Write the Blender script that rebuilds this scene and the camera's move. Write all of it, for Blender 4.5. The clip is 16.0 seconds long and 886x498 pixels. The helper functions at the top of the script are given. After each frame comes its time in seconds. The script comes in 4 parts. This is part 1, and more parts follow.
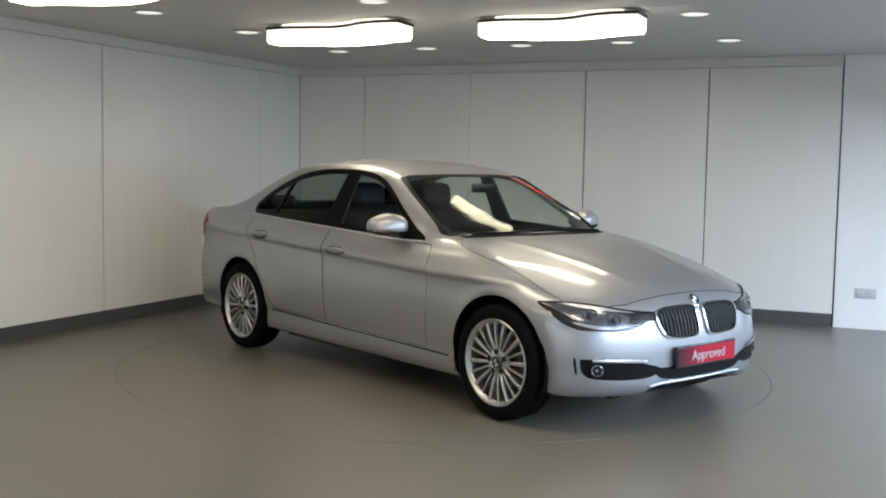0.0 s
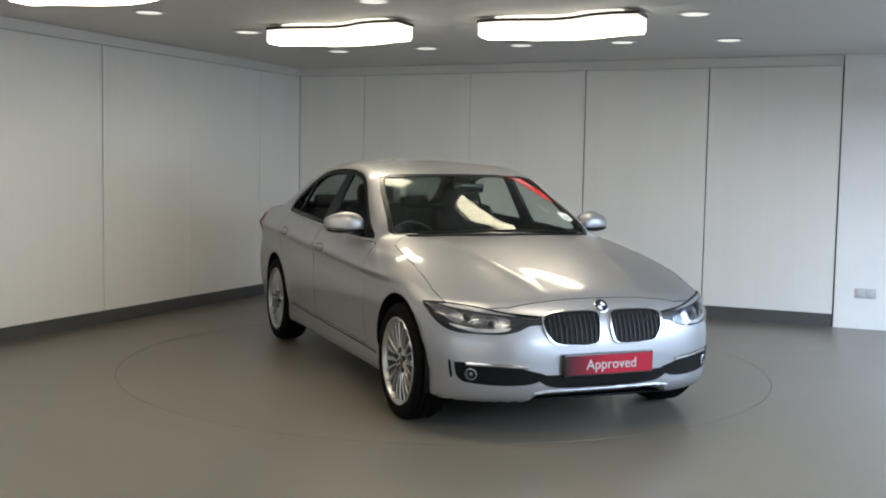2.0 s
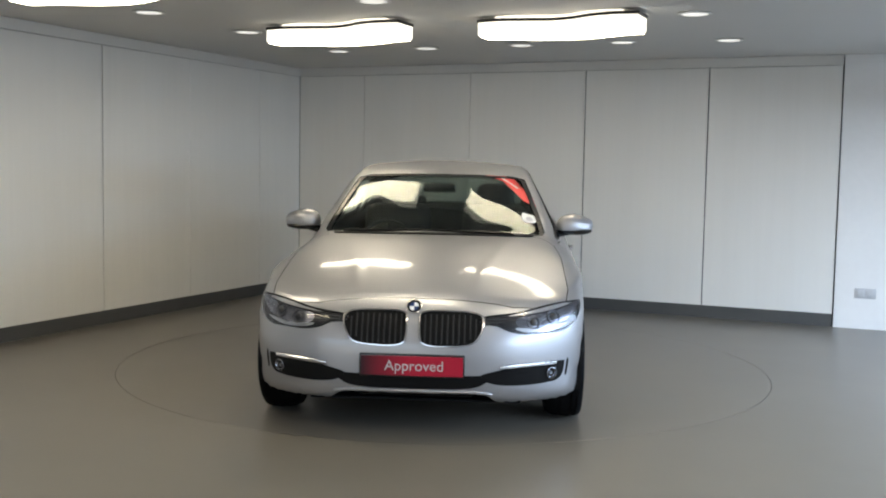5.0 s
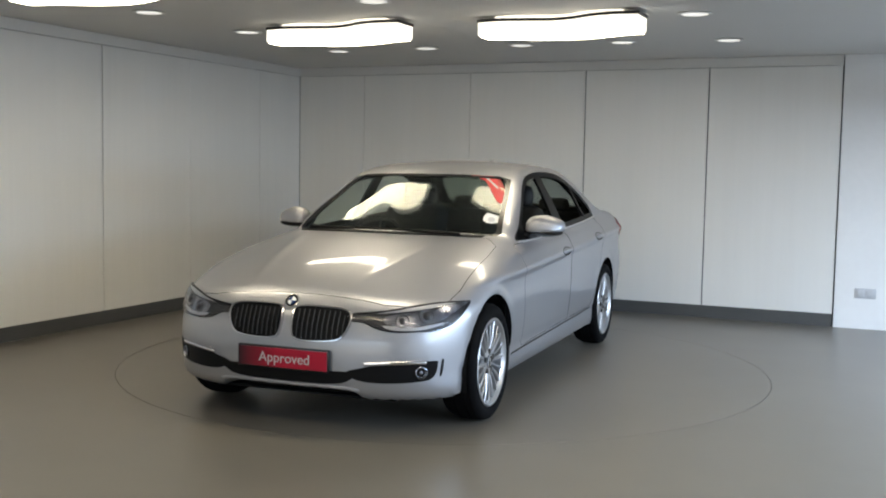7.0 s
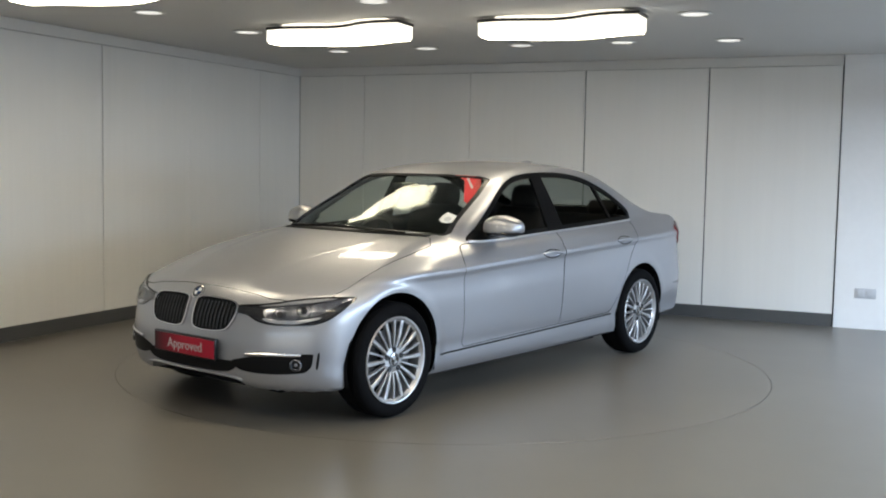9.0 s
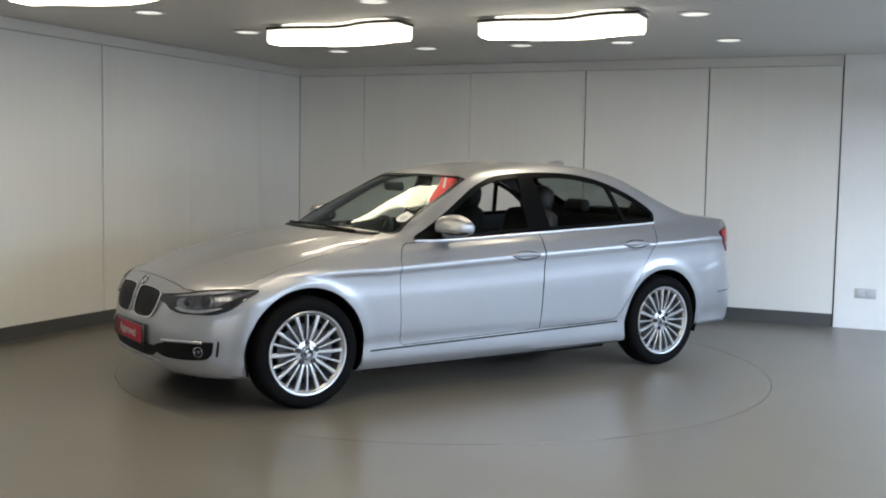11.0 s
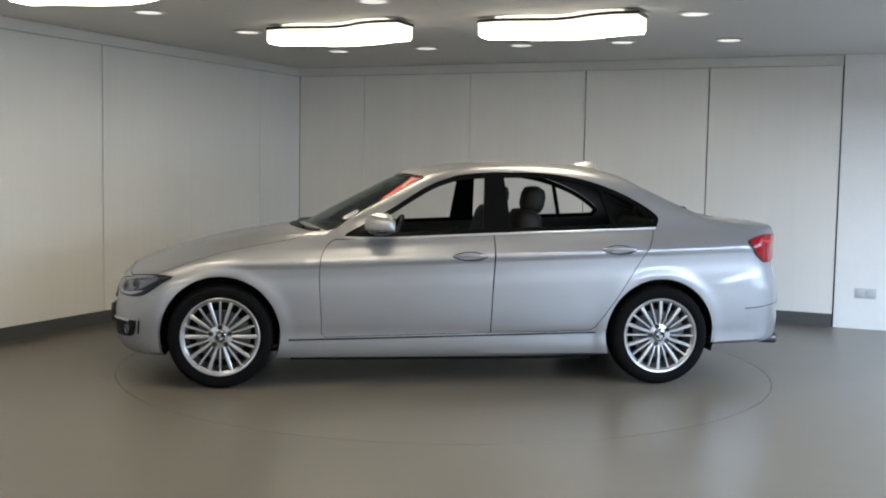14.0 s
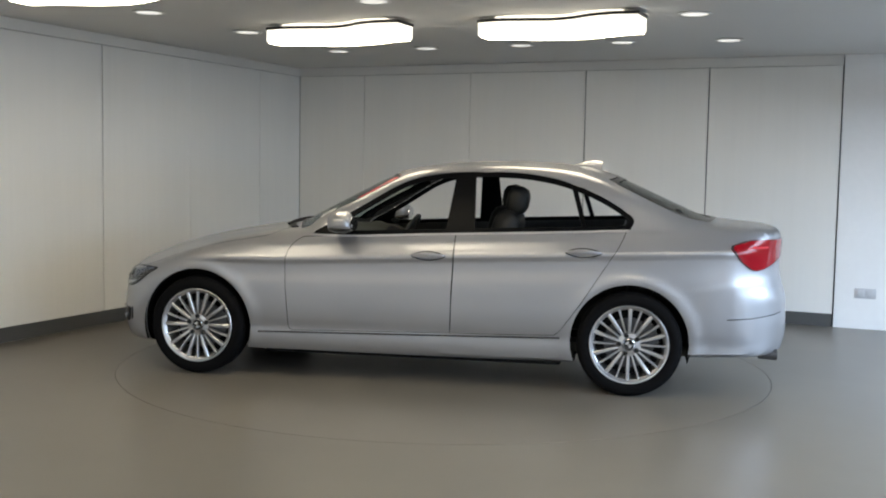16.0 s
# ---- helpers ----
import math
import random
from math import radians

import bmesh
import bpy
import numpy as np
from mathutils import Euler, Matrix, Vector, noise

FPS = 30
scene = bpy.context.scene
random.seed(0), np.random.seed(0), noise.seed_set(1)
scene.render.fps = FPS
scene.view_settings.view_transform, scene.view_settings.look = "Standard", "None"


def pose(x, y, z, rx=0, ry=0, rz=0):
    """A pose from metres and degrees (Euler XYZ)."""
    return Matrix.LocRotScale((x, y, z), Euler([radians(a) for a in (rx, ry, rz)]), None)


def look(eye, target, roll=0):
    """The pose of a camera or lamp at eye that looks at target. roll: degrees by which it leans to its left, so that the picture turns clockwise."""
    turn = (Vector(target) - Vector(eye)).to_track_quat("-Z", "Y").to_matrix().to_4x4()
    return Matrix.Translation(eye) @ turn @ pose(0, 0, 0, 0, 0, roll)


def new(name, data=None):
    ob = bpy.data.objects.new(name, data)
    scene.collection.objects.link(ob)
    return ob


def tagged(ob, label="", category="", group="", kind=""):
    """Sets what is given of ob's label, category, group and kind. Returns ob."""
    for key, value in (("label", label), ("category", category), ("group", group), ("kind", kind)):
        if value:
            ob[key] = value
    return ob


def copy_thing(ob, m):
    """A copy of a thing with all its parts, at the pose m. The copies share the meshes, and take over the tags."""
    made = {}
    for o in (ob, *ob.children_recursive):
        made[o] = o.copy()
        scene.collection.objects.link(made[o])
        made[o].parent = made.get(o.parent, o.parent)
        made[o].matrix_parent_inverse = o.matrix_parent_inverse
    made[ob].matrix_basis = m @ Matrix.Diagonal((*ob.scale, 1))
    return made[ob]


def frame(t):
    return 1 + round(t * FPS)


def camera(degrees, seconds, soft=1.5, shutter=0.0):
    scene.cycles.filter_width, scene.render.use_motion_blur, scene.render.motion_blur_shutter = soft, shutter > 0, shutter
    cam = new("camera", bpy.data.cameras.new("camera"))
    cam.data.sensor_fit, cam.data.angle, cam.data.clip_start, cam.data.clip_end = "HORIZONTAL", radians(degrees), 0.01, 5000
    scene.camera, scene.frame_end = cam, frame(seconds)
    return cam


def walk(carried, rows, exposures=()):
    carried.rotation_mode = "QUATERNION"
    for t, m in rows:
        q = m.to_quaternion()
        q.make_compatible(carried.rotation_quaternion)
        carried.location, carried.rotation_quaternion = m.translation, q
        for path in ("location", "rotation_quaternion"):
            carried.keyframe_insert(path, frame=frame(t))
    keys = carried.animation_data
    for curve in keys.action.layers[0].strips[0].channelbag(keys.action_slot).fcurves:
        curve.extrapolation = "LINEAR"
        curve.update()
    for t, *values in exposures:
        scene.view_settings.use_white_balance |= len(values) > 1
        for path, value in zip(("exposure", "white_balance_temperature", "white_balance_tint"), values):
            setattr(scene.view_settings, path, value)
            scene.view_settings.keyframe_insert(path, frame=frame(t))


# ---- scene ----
from mathutils.bvhtree import BVHTree

# ---- camera ----
cam = camera(45.98, 16.0, soft=2.0)
EYE = look((0, -7.423, 1.396), (-0.0167, -0.4445, 0.8451), 1.0)
walk(cam, [(0, EYE), (16, EYE)], [(0, 0.12), (16, 0.12)])

# turntable: the car's heading and its offset from the pivot
HEADING, RATE = -49.763, -8.7508
OFFSET = (0.1039, -0.0205)

# ---- room frame: u along the back wall, v from it towards the camera ----
CORNER, ROOM_TURN = (-1.65, 4.3), -23.6
ROOM = pose(CORNER[0], CORNER[1], 0, 0, 0, ROOM_TURN) @ Matrix.Diagonal((1, -1, 1, 1))
ROOM_U, ROOM_V, CEIL = 7.7, 12.0, 2.455


def room(u, v, z=0.0):
    return ROOM @ Vector((u, v, z))


# ---- light ----
world = bpy.data.worlds.new("world")
scene.world = world
world.use_nodes = True
sky = world.node_tree.nodes.new("ShaderNodeTexSky")
sky.sky_type, sky.sun_disc, sky.sun_elevation, sky.sun_rotation = "NISHITA", False, radians(40), radians(200)
world.node_tree.links.new(sky.outputs[0], world.node_tree.nodes["Background"].inputs[0])
world.node_tree.nodes["Background"].inputs[1].default_value = 0.12


def area(name, place, target, sx, sy, power, colour):
    data = bpy.data.lights.new(name, "AREA")
    data.shape, data.size, data.size_y, data.energy, data.color = "RECTANGLE", sx, sy, power, colour
    ob = new(name, data)
    ob.matrix_world = look(place, target)
    return ob


WINDOW_V, WINDOW_Z = (0.9, 9.0), (0.12, 1.78)
wv, wz = sum(WINDOW_V) / 2, sum(WINDOW_Z) / 2
area("window_daylight", room(ROOM_U + 1.7, wv, 2.35), room(ROOM_U - 1.4, wv, 0.3), WINDOW_V[1] - WINDOW_V[0] + 0.6, 2.3, 920, (0.62, 0.78, 1.0))
# a glazed front behind the camera lets in more daylight
FRONT_U, FRONT_Z = (0.8, 6.9), (0.10, 1.80)
area("front_daylight", room(sum(FRONT_U) / 2, ROOM_V + 1.7, 2.35), room(sum(FRONT_U) / 2, ROOM_V - 1.8, 0.3), FRONT_U[1] - FRONT_U[0] + 0.5, 2.3, 130, (0.56, 0.75, 1.0))
LAMP_GLOW, SIDE_GLOW, SPOT_GLOW = 13.5, 1.6, 0.75


# ---- materials ----
def material(name, colour, rough=0.5, metal=0.0, vary=0.0, scale=8.0, bump=0.0, bump_scale=200.0, coat=0.0, spec=0.5, glow=0.0, coat_rough=0.04, stretch=(1, 1, 1), vary2=0.0, rough_vary=0.0):
    m = bpy.data.materials.new(name)
    m.use_nodes = True
    nt = m.node_tree
    b = nt.nodes["Principled BSDF"]
    b.inputs["Base Color"].default_value = (*colour, 1)
    b.inputs["Roughness"].default_value, b.inputs["Metallic"].default_value = rough, metal
    b.inputs["Coat Weight"].default_value, b.inputs["Coat Roughness"].default_value = coat, coat_rough
    b.inputs["Specular IOR Level"].default_value = spec
    if glow:
        b.inputs["Emission Color"].default_value, b.inputs["Emission Strength"].default_value = (*colour, 1), glow
    if vary or bump or vary2 or rough_vary:
        tc = nt.nodes.new("ShaderNodeTexCoord")
        mp = nt.nodes.new("ShaderNodeMapping")
        mp.inputs["Scale"].default_value = stretch
        nt.links.new(tc.outputs["Object"], mp.inputs[0])
    if vary or vary2:
        last = None
        for amount, sc in ((vary, scale), (vary2, scale * 9)):
            if not amount:
                continue
            n = nt.nodes.new("ShaderNodeTexNoise")
            n.inputs["Scale"].default_value, n.inputs["Detail"].default_value = sc, 5
            nt.links.new(mp.outputs[0], n.inputs[0])
            r = nt.nodes.new("ShaderNodeMapRange")
            r.inputs[1].default_value, r.inputs[2].default_value = 0.1, 0.9
            r.inputs[3].default_value, r.inputs[4].default_value = 1 - amount, 1 + amount
            nt.links.new(n.outputs[0], r.inputs[0])
            mul = nt.nodes.new("ShaderNodeVectorMath")
            mul.operation = "SCALE"
            if last is None:
                mul.inputs[0].default_value = colour
            else:
                nt.links.new(last, mul.inputs[0])
            nt.links.new(r.outputs[0], mul.inputs["Scale"])
            last = mul.outputs[0]
        nt.links.new(last, b.inputs["Base Color"])
    if rough_vary:
        n = nt.nodes.new("ShaderNodeTexNoise")
        n.inputs["Scale"].default_value, n.inputs["Detail"].default_value = scale * 1.7, 4
        nt.links.new(mp.outputs[0], n.inputs[0])
        r = nt.nodes.new("ShaderNodeMapRange")
        r.inputs[1].default_value, r.inputs[2].default_value = 0.1, 0.9
        r.inputs[3].default_value, r.inputs[4].default_value = rough - rough_vary, rough + rough_vary
        nt.links.new(n.outputs[0], r.inputs[0])
        nt.links.new(r.outputs[0], b.inputs["Roughness"])
    if bump:
        n = nt.nodes.new("ShaderNodeTexNoise")
        n.inputs["Scale"].default_value, n.inputs["Detail"].default_value = bump_scale, 3
        nt.links.new(mp.outputs[0], n.inputs[0])
        bp = nt.nodes.new("ShaderNodeBump")
        bp.inputs["Strength"].default_value, bp.inputs["Distance"].default_value = bump, 0.002
        nt.links.new(n.outputs[0], bp.inputs["Height"])
        nt.links.new(bp.outputs[0], b.inputs["Normal"])
    return m


def glass(name, tint, rough=0.0, base=0.022):
    """A thin pane: clear and tinted, glossier at a slant by Schlick's rule."""
    m = bpy.data.materials.new(name)
    m.use_nodes = True
    nt = m.node_tree
    nt.nodes.remove(nt.nodes["Principled BSDF"])
    out = nt.nodes["Material Output"]
    tr, gl, mix, lw, power, fr = (nt.nodes.new("ShaderNode" + k) for k in ("BsdfTransparent", "BsdfGlossy", "MixShader", "LayerWeight", "Math", "MapRange"))
    tr.inputs[0].default_value = (*tint, 1)
    gl.inputs["Roughness"].default_value = rough
    lw.inputs["Blend"].default_value = 0.5
    power.operation = "POWER"
    power.inputs[1].default_value = 5.0
    fr.inputs[3].default_value, fr.inputs[4].default_value = base, 0.7
    nt.links.new(lw.outputs["Facing"], power.inputs[0])
    nt.links.new(power.outputs[0], fr.inputs[0])
    nt.links.new(fr.outputs[0], mix.inputs[0])
    nt.links.new(tr.outputs[0], mix.inputs[1])
    nt.links.new(gl.outputs[0], mix.inputs[2])
    nt.links.new(mix.outputs[0], out.inputs[0])
    return m


M_WALL = material("wall_panel_paint", (0.82, 0.81, 0.78), 0.42, vary=0.04, scale=0.8, vary2=0.02, bump=0.03, bump_scale=60, stretch=(3, 3, 0.12))
M_PIER = material("pier_paint", (0.86, 0.86, 0.86), 0.6, vary=0.04, scale=2.0, vary2=0.02, bump=0.05, bump_scale=80)
M_TRIM = material("cornice_paint", (0.72, 0.71, 0.68), 0.5, vary=0.04, scale=2)
M_SKIRT = material("skirting_vinyl", (0.075, 0.077, 0.078), 0.5, vary=0.15, scale=3, bump=0.05)
M_SEAL = material("rubber_seal", (0.10, 0.092, 0.080), 0.6, vary=0.2, scale=4)
M_JOINT = material("joint_shadow_gap", (0.05, 0.05, 0.05), 0.8)
M_CEIL = material("ceiling_paint", (0.66, 0.65, 0.63), 0.75, vary=0.02, scale=1.2)
M_FLOOR = material("floor_resin", (0.150, 0.136, 0.114), 0.315, vary=0.24, scale=0.45, vary2=0.04, rough_vary=0.02)
M_LAMP = material("lamp_diffuser", (1.0, 0.87, 0.64), 0.6, glow=LAMP_GLOW)
M_LAMP_SIDE = material("lamp_side_band", (1.0, 0.94, 0.80), 0.6, glow=SIDE_GLOW)
M_LAMP_TOP = material("lamp_top_glow", (1.0, 0.93, 0.78), 0.6, glow=1.4)
M_LAMP_RIM = material("lamp_rim", (0.02, 0.02, 0.02), 0.4)
M_SPOT = material("downlight_lens", (1.0, 0.97, 0.9), 0.5, glow=SPOT_GLOW)
M_WHITE = material("white_plastic", (0.75, 0.75, 0.73), 0.45)
M_DARKWALL = material("far_wall_paint", (0.20, 0.20, 0.195), 0.7, vary=0.05, scale=1.0)

M_PAINT = material("silver_paint", (0.350, 0.356, 0.378), 0.40, metal=0.66, vary=0.03, scale=3.0, coat=0.6, coat_rough=0.055, bump=0.03, bump_scale=900)
M_LINING = material("interior_lining", (0.05, 0.05, 0.047), 0.8, vary=0.1, scale=20)
M_BLACK = material("black_gloss_trim", (0.012, 0.012, 0.013), 0.22)
M_RUBBER = material("black_plastic", (0.005, 0.005, 0.0055), 0.5, spec=0.12, bump=0.1, bump_scale=300)
M_TYRE = material("tyre_rubber", (0.004, 0.004, 0.0045), 0.75, spec=0.07, vary=0.15, scale=30, bump=0.15, bump_scale=150)
M_CHROME = material("chrome", (0.62, 0.62, 0.64), 0.17, metal=1.0)
M_ALLOY = material("alloy_silver", (0.50, 0.50, 0.51), 0.34, metal=0.85, vary=0.03, scale=12)
M_ALLOY_DARK = material("brake_steel", (0.10, 0.10, 0.105), 0.45, metal=0.8, vary=0.2, scale=20)
M_SLAT = material("grille_slat_metal", (0.02, 0.02, 0.021), 0.42, spec=0.3)
M_FRAME = material("window_frame_black", (0.004, 0.004, 0.0045), 0.3, spec=0.08, vary=0.1, scale=30)
M_GLASS = glass("window_glass", (0.90, 0.945, 0.91))
M_SCREEN = glass("windscreen_glass", (0.80, 0.86, 0.82))
M_PRIVACY = glass("rear_window_glass", (0.62, 0.66, 0.64))
M_LENS = glass("lamp_lens", (0.93, 0.935, 0.95), 0.02, 0.014)
M_REFLECTOR = material("lamp_reflector", (0.26, 0.27, 0.305), 0.2, metal=0.9, vary=0.75, scale=30)
M_BROW = material("lamp_bright_trim", (0.50, 0.51, 0.53), 0.3, metal=0.7, vary=0.1, scale=30)
M_LAMPBOX = material("lamp_housing", (0.014, 0.014, 0.016), 0.3, metal=0.0, spec=0.4)
M_RED = material("red_plate", (0.42, 0.008, 0.03), 0.45, vary=0.05, scale=10, spec=0.25)
# the plate fades from black to red along its length
_nt = M_RED.node_tree
_tc, _sep, _ramp, _mix = (_nt.nodes.new("ShaderNode" + k) for k in ("TexCoord", "SeparateXYZ", "MapRange", "Mix"))
_mix.data_type = "RGBA"
_nt.links.new(_tc.outputs["Object"], _sep.inputs[0])
_nt.links.new(_sep.outputs[1], _ramp.inputs[0])
_ramp.inputs[1].default_value, _ramp.inputs[2].default_value = -0.26, -0.02
_nt.links.new(_ramp.outputs[0], _mix.inputs[0])
_mix.inputs[6].default_value, _mix.inputs[7].default_value = (0.02, 0.008, 0.012, 1), (0.36, 0.010, 0.03, 1)
_nt.links.new(_mix.outputs[2], _nt.nodes["Principled BSDF"].inputs["Base Color"])
M_TAIL = material("red_lamp_plastic", (0.27, 0.003, 0.009), 0.16, spec=0.35)
M_STICKER = material("red_sticker", (0.60, 0.012, 0.018), 0.5, vary=0.05, scale=20)
M_PAPER = material("white_paper", (0.78, 0.80, 0.79), 0.6)
M_LETTER = material("white_lettering", (0.48, 0.46, 0.46), 0.5)
M_BLUE = material("blue_enamel", (0.015, 0.035, 0.11), 0.25)
M_SEAT = material("seat_leather", (0.013, 0.013, 0.0125), 0.55, spec=0.25, vary=0.12, scale=15, bump=0.1, bump_scale=90)
M_DASH = material("dashboard_vinyl", (0.020, 0.020, 0.021), 0.6, bump=0.12, bump_scale=300)
M_GREY = material("grey_smudge", (0.55, 0.56, 0.58), 0.7, vary=0.2, scale=60)


# ---- mesh helpers ----
def finish(name, bm, mats, parent=None, label="", smooth=False, angle=None):
    bmesh.ops.recalc_face_normals(bm, faces=bm.faces)
    me = bpy.data.meshes.new(name)
    bm.to_mesh(me)
    bm.free()
    for m in mats if isinstance(mats, (list, tuple)) else [mats]:
        me.materials.append(m)
    if smooth:
        me.shade_smooth()
        if angle:
            me.set_sharp_from_angle(angle=radians(angle))
    ob = new(name, me)
    if parent:
        ob.parent = parent
    if label:
        tagged(ob, label)
    return ob


def part(name, bm, mat, parent, label="", smooth=True, angle=35):
    return finish(name, bm, mat, parent, label, smooth, angle)


def add_box(bm, a, b, bevel=0.0, m=None):
    g = bmesh.ops.create_cube(bm, size=1)
    vs = g["verts"]
    a, b = Vector(a), Vector(b)
    for v in vs:
        v.co = Vector((a[i] + (b[i] - a[i]) * (v.co[i] + 0.5) for i in range(3)))
    if bevel:
        es = list({e for v in vs for e in v.link_edges})
        r = bmesh.ops.bevel(bm, geom=es, offset=bevel, segments=2, profile=0.5, affect="EDGES")
        vs = list({v for f in r["faces"] for v in f.verts} | {v for v in vs if v.is_valid})
    if m:
        bmesh.ops.transform(bm, matrix=m, verts=vs)
    return vs


def box(a, b, bevel=0.0, m=None):
    bm = bmesh.new()
    add_box(bm, a, b, bevel, m)
    return bm


def prism(points, lo, hi, axes=(0, 1, 2), bm=None):
    """A solid over a closed outline; axes: which coordinates the outline's two values and the height take."""
    bm = bm or bmesh.new()
    rows = []
    for h in (lo, hi):
        row = []
        for p in points:
            co = [0, 0, 0]
            co[axes[0]], co[axes[1]], co[axes[2]] = p[0], p[1], h
            row.append(bm.verts.new(co))
        rows.append(row)
    n = len(points)
    bm.faces.new(rows[0])
    bm.faces.new(rows[1][::-1])
    for i in range(n):
        bm.faces.new((rows[0][i], rows[1][i], rows[1][(i + 1) % n], rows[0][(i + 1) % n]))
    bmesh.ops.recalc_face_normals(bm, faces=bm.faces)
    return bm


def spline(pts, per=6, closed=True):
    """A smooth curve through the points."""
    pts = [Vector(p) for p in pts]
    n, out = len(pts), []
    for i in range(n if closed else n - 1):
        p0, p1, p2, p3 = (pts[(i + k) % n] if closed else pts[min(max(i + k, 0), n - 1)] for k in (-1, 0, 1, 2))
        for j in range(per):
            t = j / per
            out.append(0.5 * (2 * p1 + (p2 - p0) * t + (2 * p0 - 5 * p1 + 4 * p2 - p3) * t * t + (3 * p1 - p0 - 3 * p2 + p3) * t ** 3))
    return out if closed else out + [pts[-1]]


def lathe(profile, steps=48, axis_y=True, bm=None, closed=False):
    """Turn (radius, height) pairs round the y axis."""
    bm = bm or bmesh.new()
    rings = []
    for r, h in profile:
        rings.append([bm.verts.new((r * math.cos(a), h, r * math.sin(a))) for a in (2 * math.pi * k / steps for k in range(steps))])
    pairs = list(zip(rings, rings[1:])) + ([(rings[-1], rings[0])] if closed else [])
    for a, b in pairs:
        for k in range(steps):
            bm.faces.new((a[k], a[(k + 1) % steps], b[(k + 1) % steps], b[k]))
    return bm


def sweep(path, radius, bm=None, flat=1.0, steps=8):
    """A rod along a path."""
    bm = bm or bmesh.new()
    path = [Vector(p) for p in path]
    rings = []
    for i, p in enumerate(path):
        d = (path[min(i + 1, len(path) - 1)] - path[max(i - 1, 0)]).normalized()
        side = d.cross(Vector((0, 0, 1)))
        side = side.normalized() if side.length > 1e-4 else Vector((1, 0, 0))
        up = side.cross(d)
        rings.append([bm.verts.new(p + side * radius * flat * math.cos(a) + up * radius * math.sin(a)) for a in (2 * math.pi * k / steps for k in range(steps))])
    for a, b in zip(rings, rings[1:]):
        for k in range(steps):
            bm.faces.new((a[k], a[(k + 1) % steps], b[(k + 1) % steps], b[k]))
    bm.faces.new(rings[0][::-1])
    bm.faces.new(rings[-1])
    return bm


# ---- the room ----
def structure(name, bm, mat, label, category):
    ob = finish(name, bm, mat, None, "", False)
    tagged(ob, label, category, "", "structure")
    return ob


def to_room(bm):
    bmesh.ops.transform(bm, matrix=ROOM, verts=bm.verts)
    return bm


TABLE_R = 2.25
SKIRT, PANEL_TOP = 0.118, 2.362


def build_floor():
    bm = bmesh.new()
    n = 160
    inner = [bm.verts.new(((TABLE_R + 0.0038) * math.cos(2 * math.pi * k / n), (TABLE_R + 0.0038) * math.sin(2 * math.pi * k / n), 0)) for k in range(n)]
    low = [bm.verts.new((v.co.x, v.co.y, -0.06)) for v in inner]
    outer = []
    for k in range(n):
        a = 2 * math.pi * k / n
        d = Vector((math.cos(a), math.sin(a), 0))
        outer.append(bm.verts.new(d * 16))
    for k in range(n):
        j = (k + 1) % n
        bm.faces.new((inner[k], inner[j], outer[j], outer[k]))
        bm.faces.new((inner[k], low[k], low[j], inner[j]))
    bm.faces.new(low)
    structure("floor", bm, M_FLOOR, "grey-brown resin floor with a soft worn sheen", "floor")


def build_turntable():
    bm = bmesh.new()
    n = 160
    top = [bm.verts.new((TABLE_R * math.cos(2 * math.pi * k / n), TABLE_R * math.sin(2 * math.pi * k / n), 0.0)) for k in range(n)]
    bot = [bm.verts.new((v.co.x, v.co.y, -0.05)) for v in top]
    bm.faces.new(top)
    bm.faces.new(bot[::-1])
    for k in range(n):
        bm.faces.new((top[k], bot[k], bot[(k + 1) % n], top[(k + 1) % n]))
    table = new("turntable")
    tagged(table, "round flush grey-brown turntable turning in the floor", "turntable")
    part("deck", bm, M_FLOOR, table, "grey-brown resin deck", False)
    # dark rubber seal round the edge
    bm = bmesh.new()
    rows = [[bm.verts.new((r * math.cos(2 * math.pi * k / n), r * math.sin(2 * math.pi * k / n), z)) for k in range(n)] for r, z in ((TABLE_R + 0.0005, -0.05), (TABLE_R + 0.0005, -0.004), (TABLE_R + 0.0020, -0.003), (TABLE_R + 0.0034, -0.004), (TABLE_R + 0.0034, -0.05))]
    for p, q in zip(rows, rows[1:] + rows[:1]):
        for k in range(n):
            bm.faces.new((p[k], p[(k + 1) % n], q[(k + 1) % n], q[k]))
    part("edge_seal", bm, M_SEAL, table, "thin dark rubber seal", False)
    return table


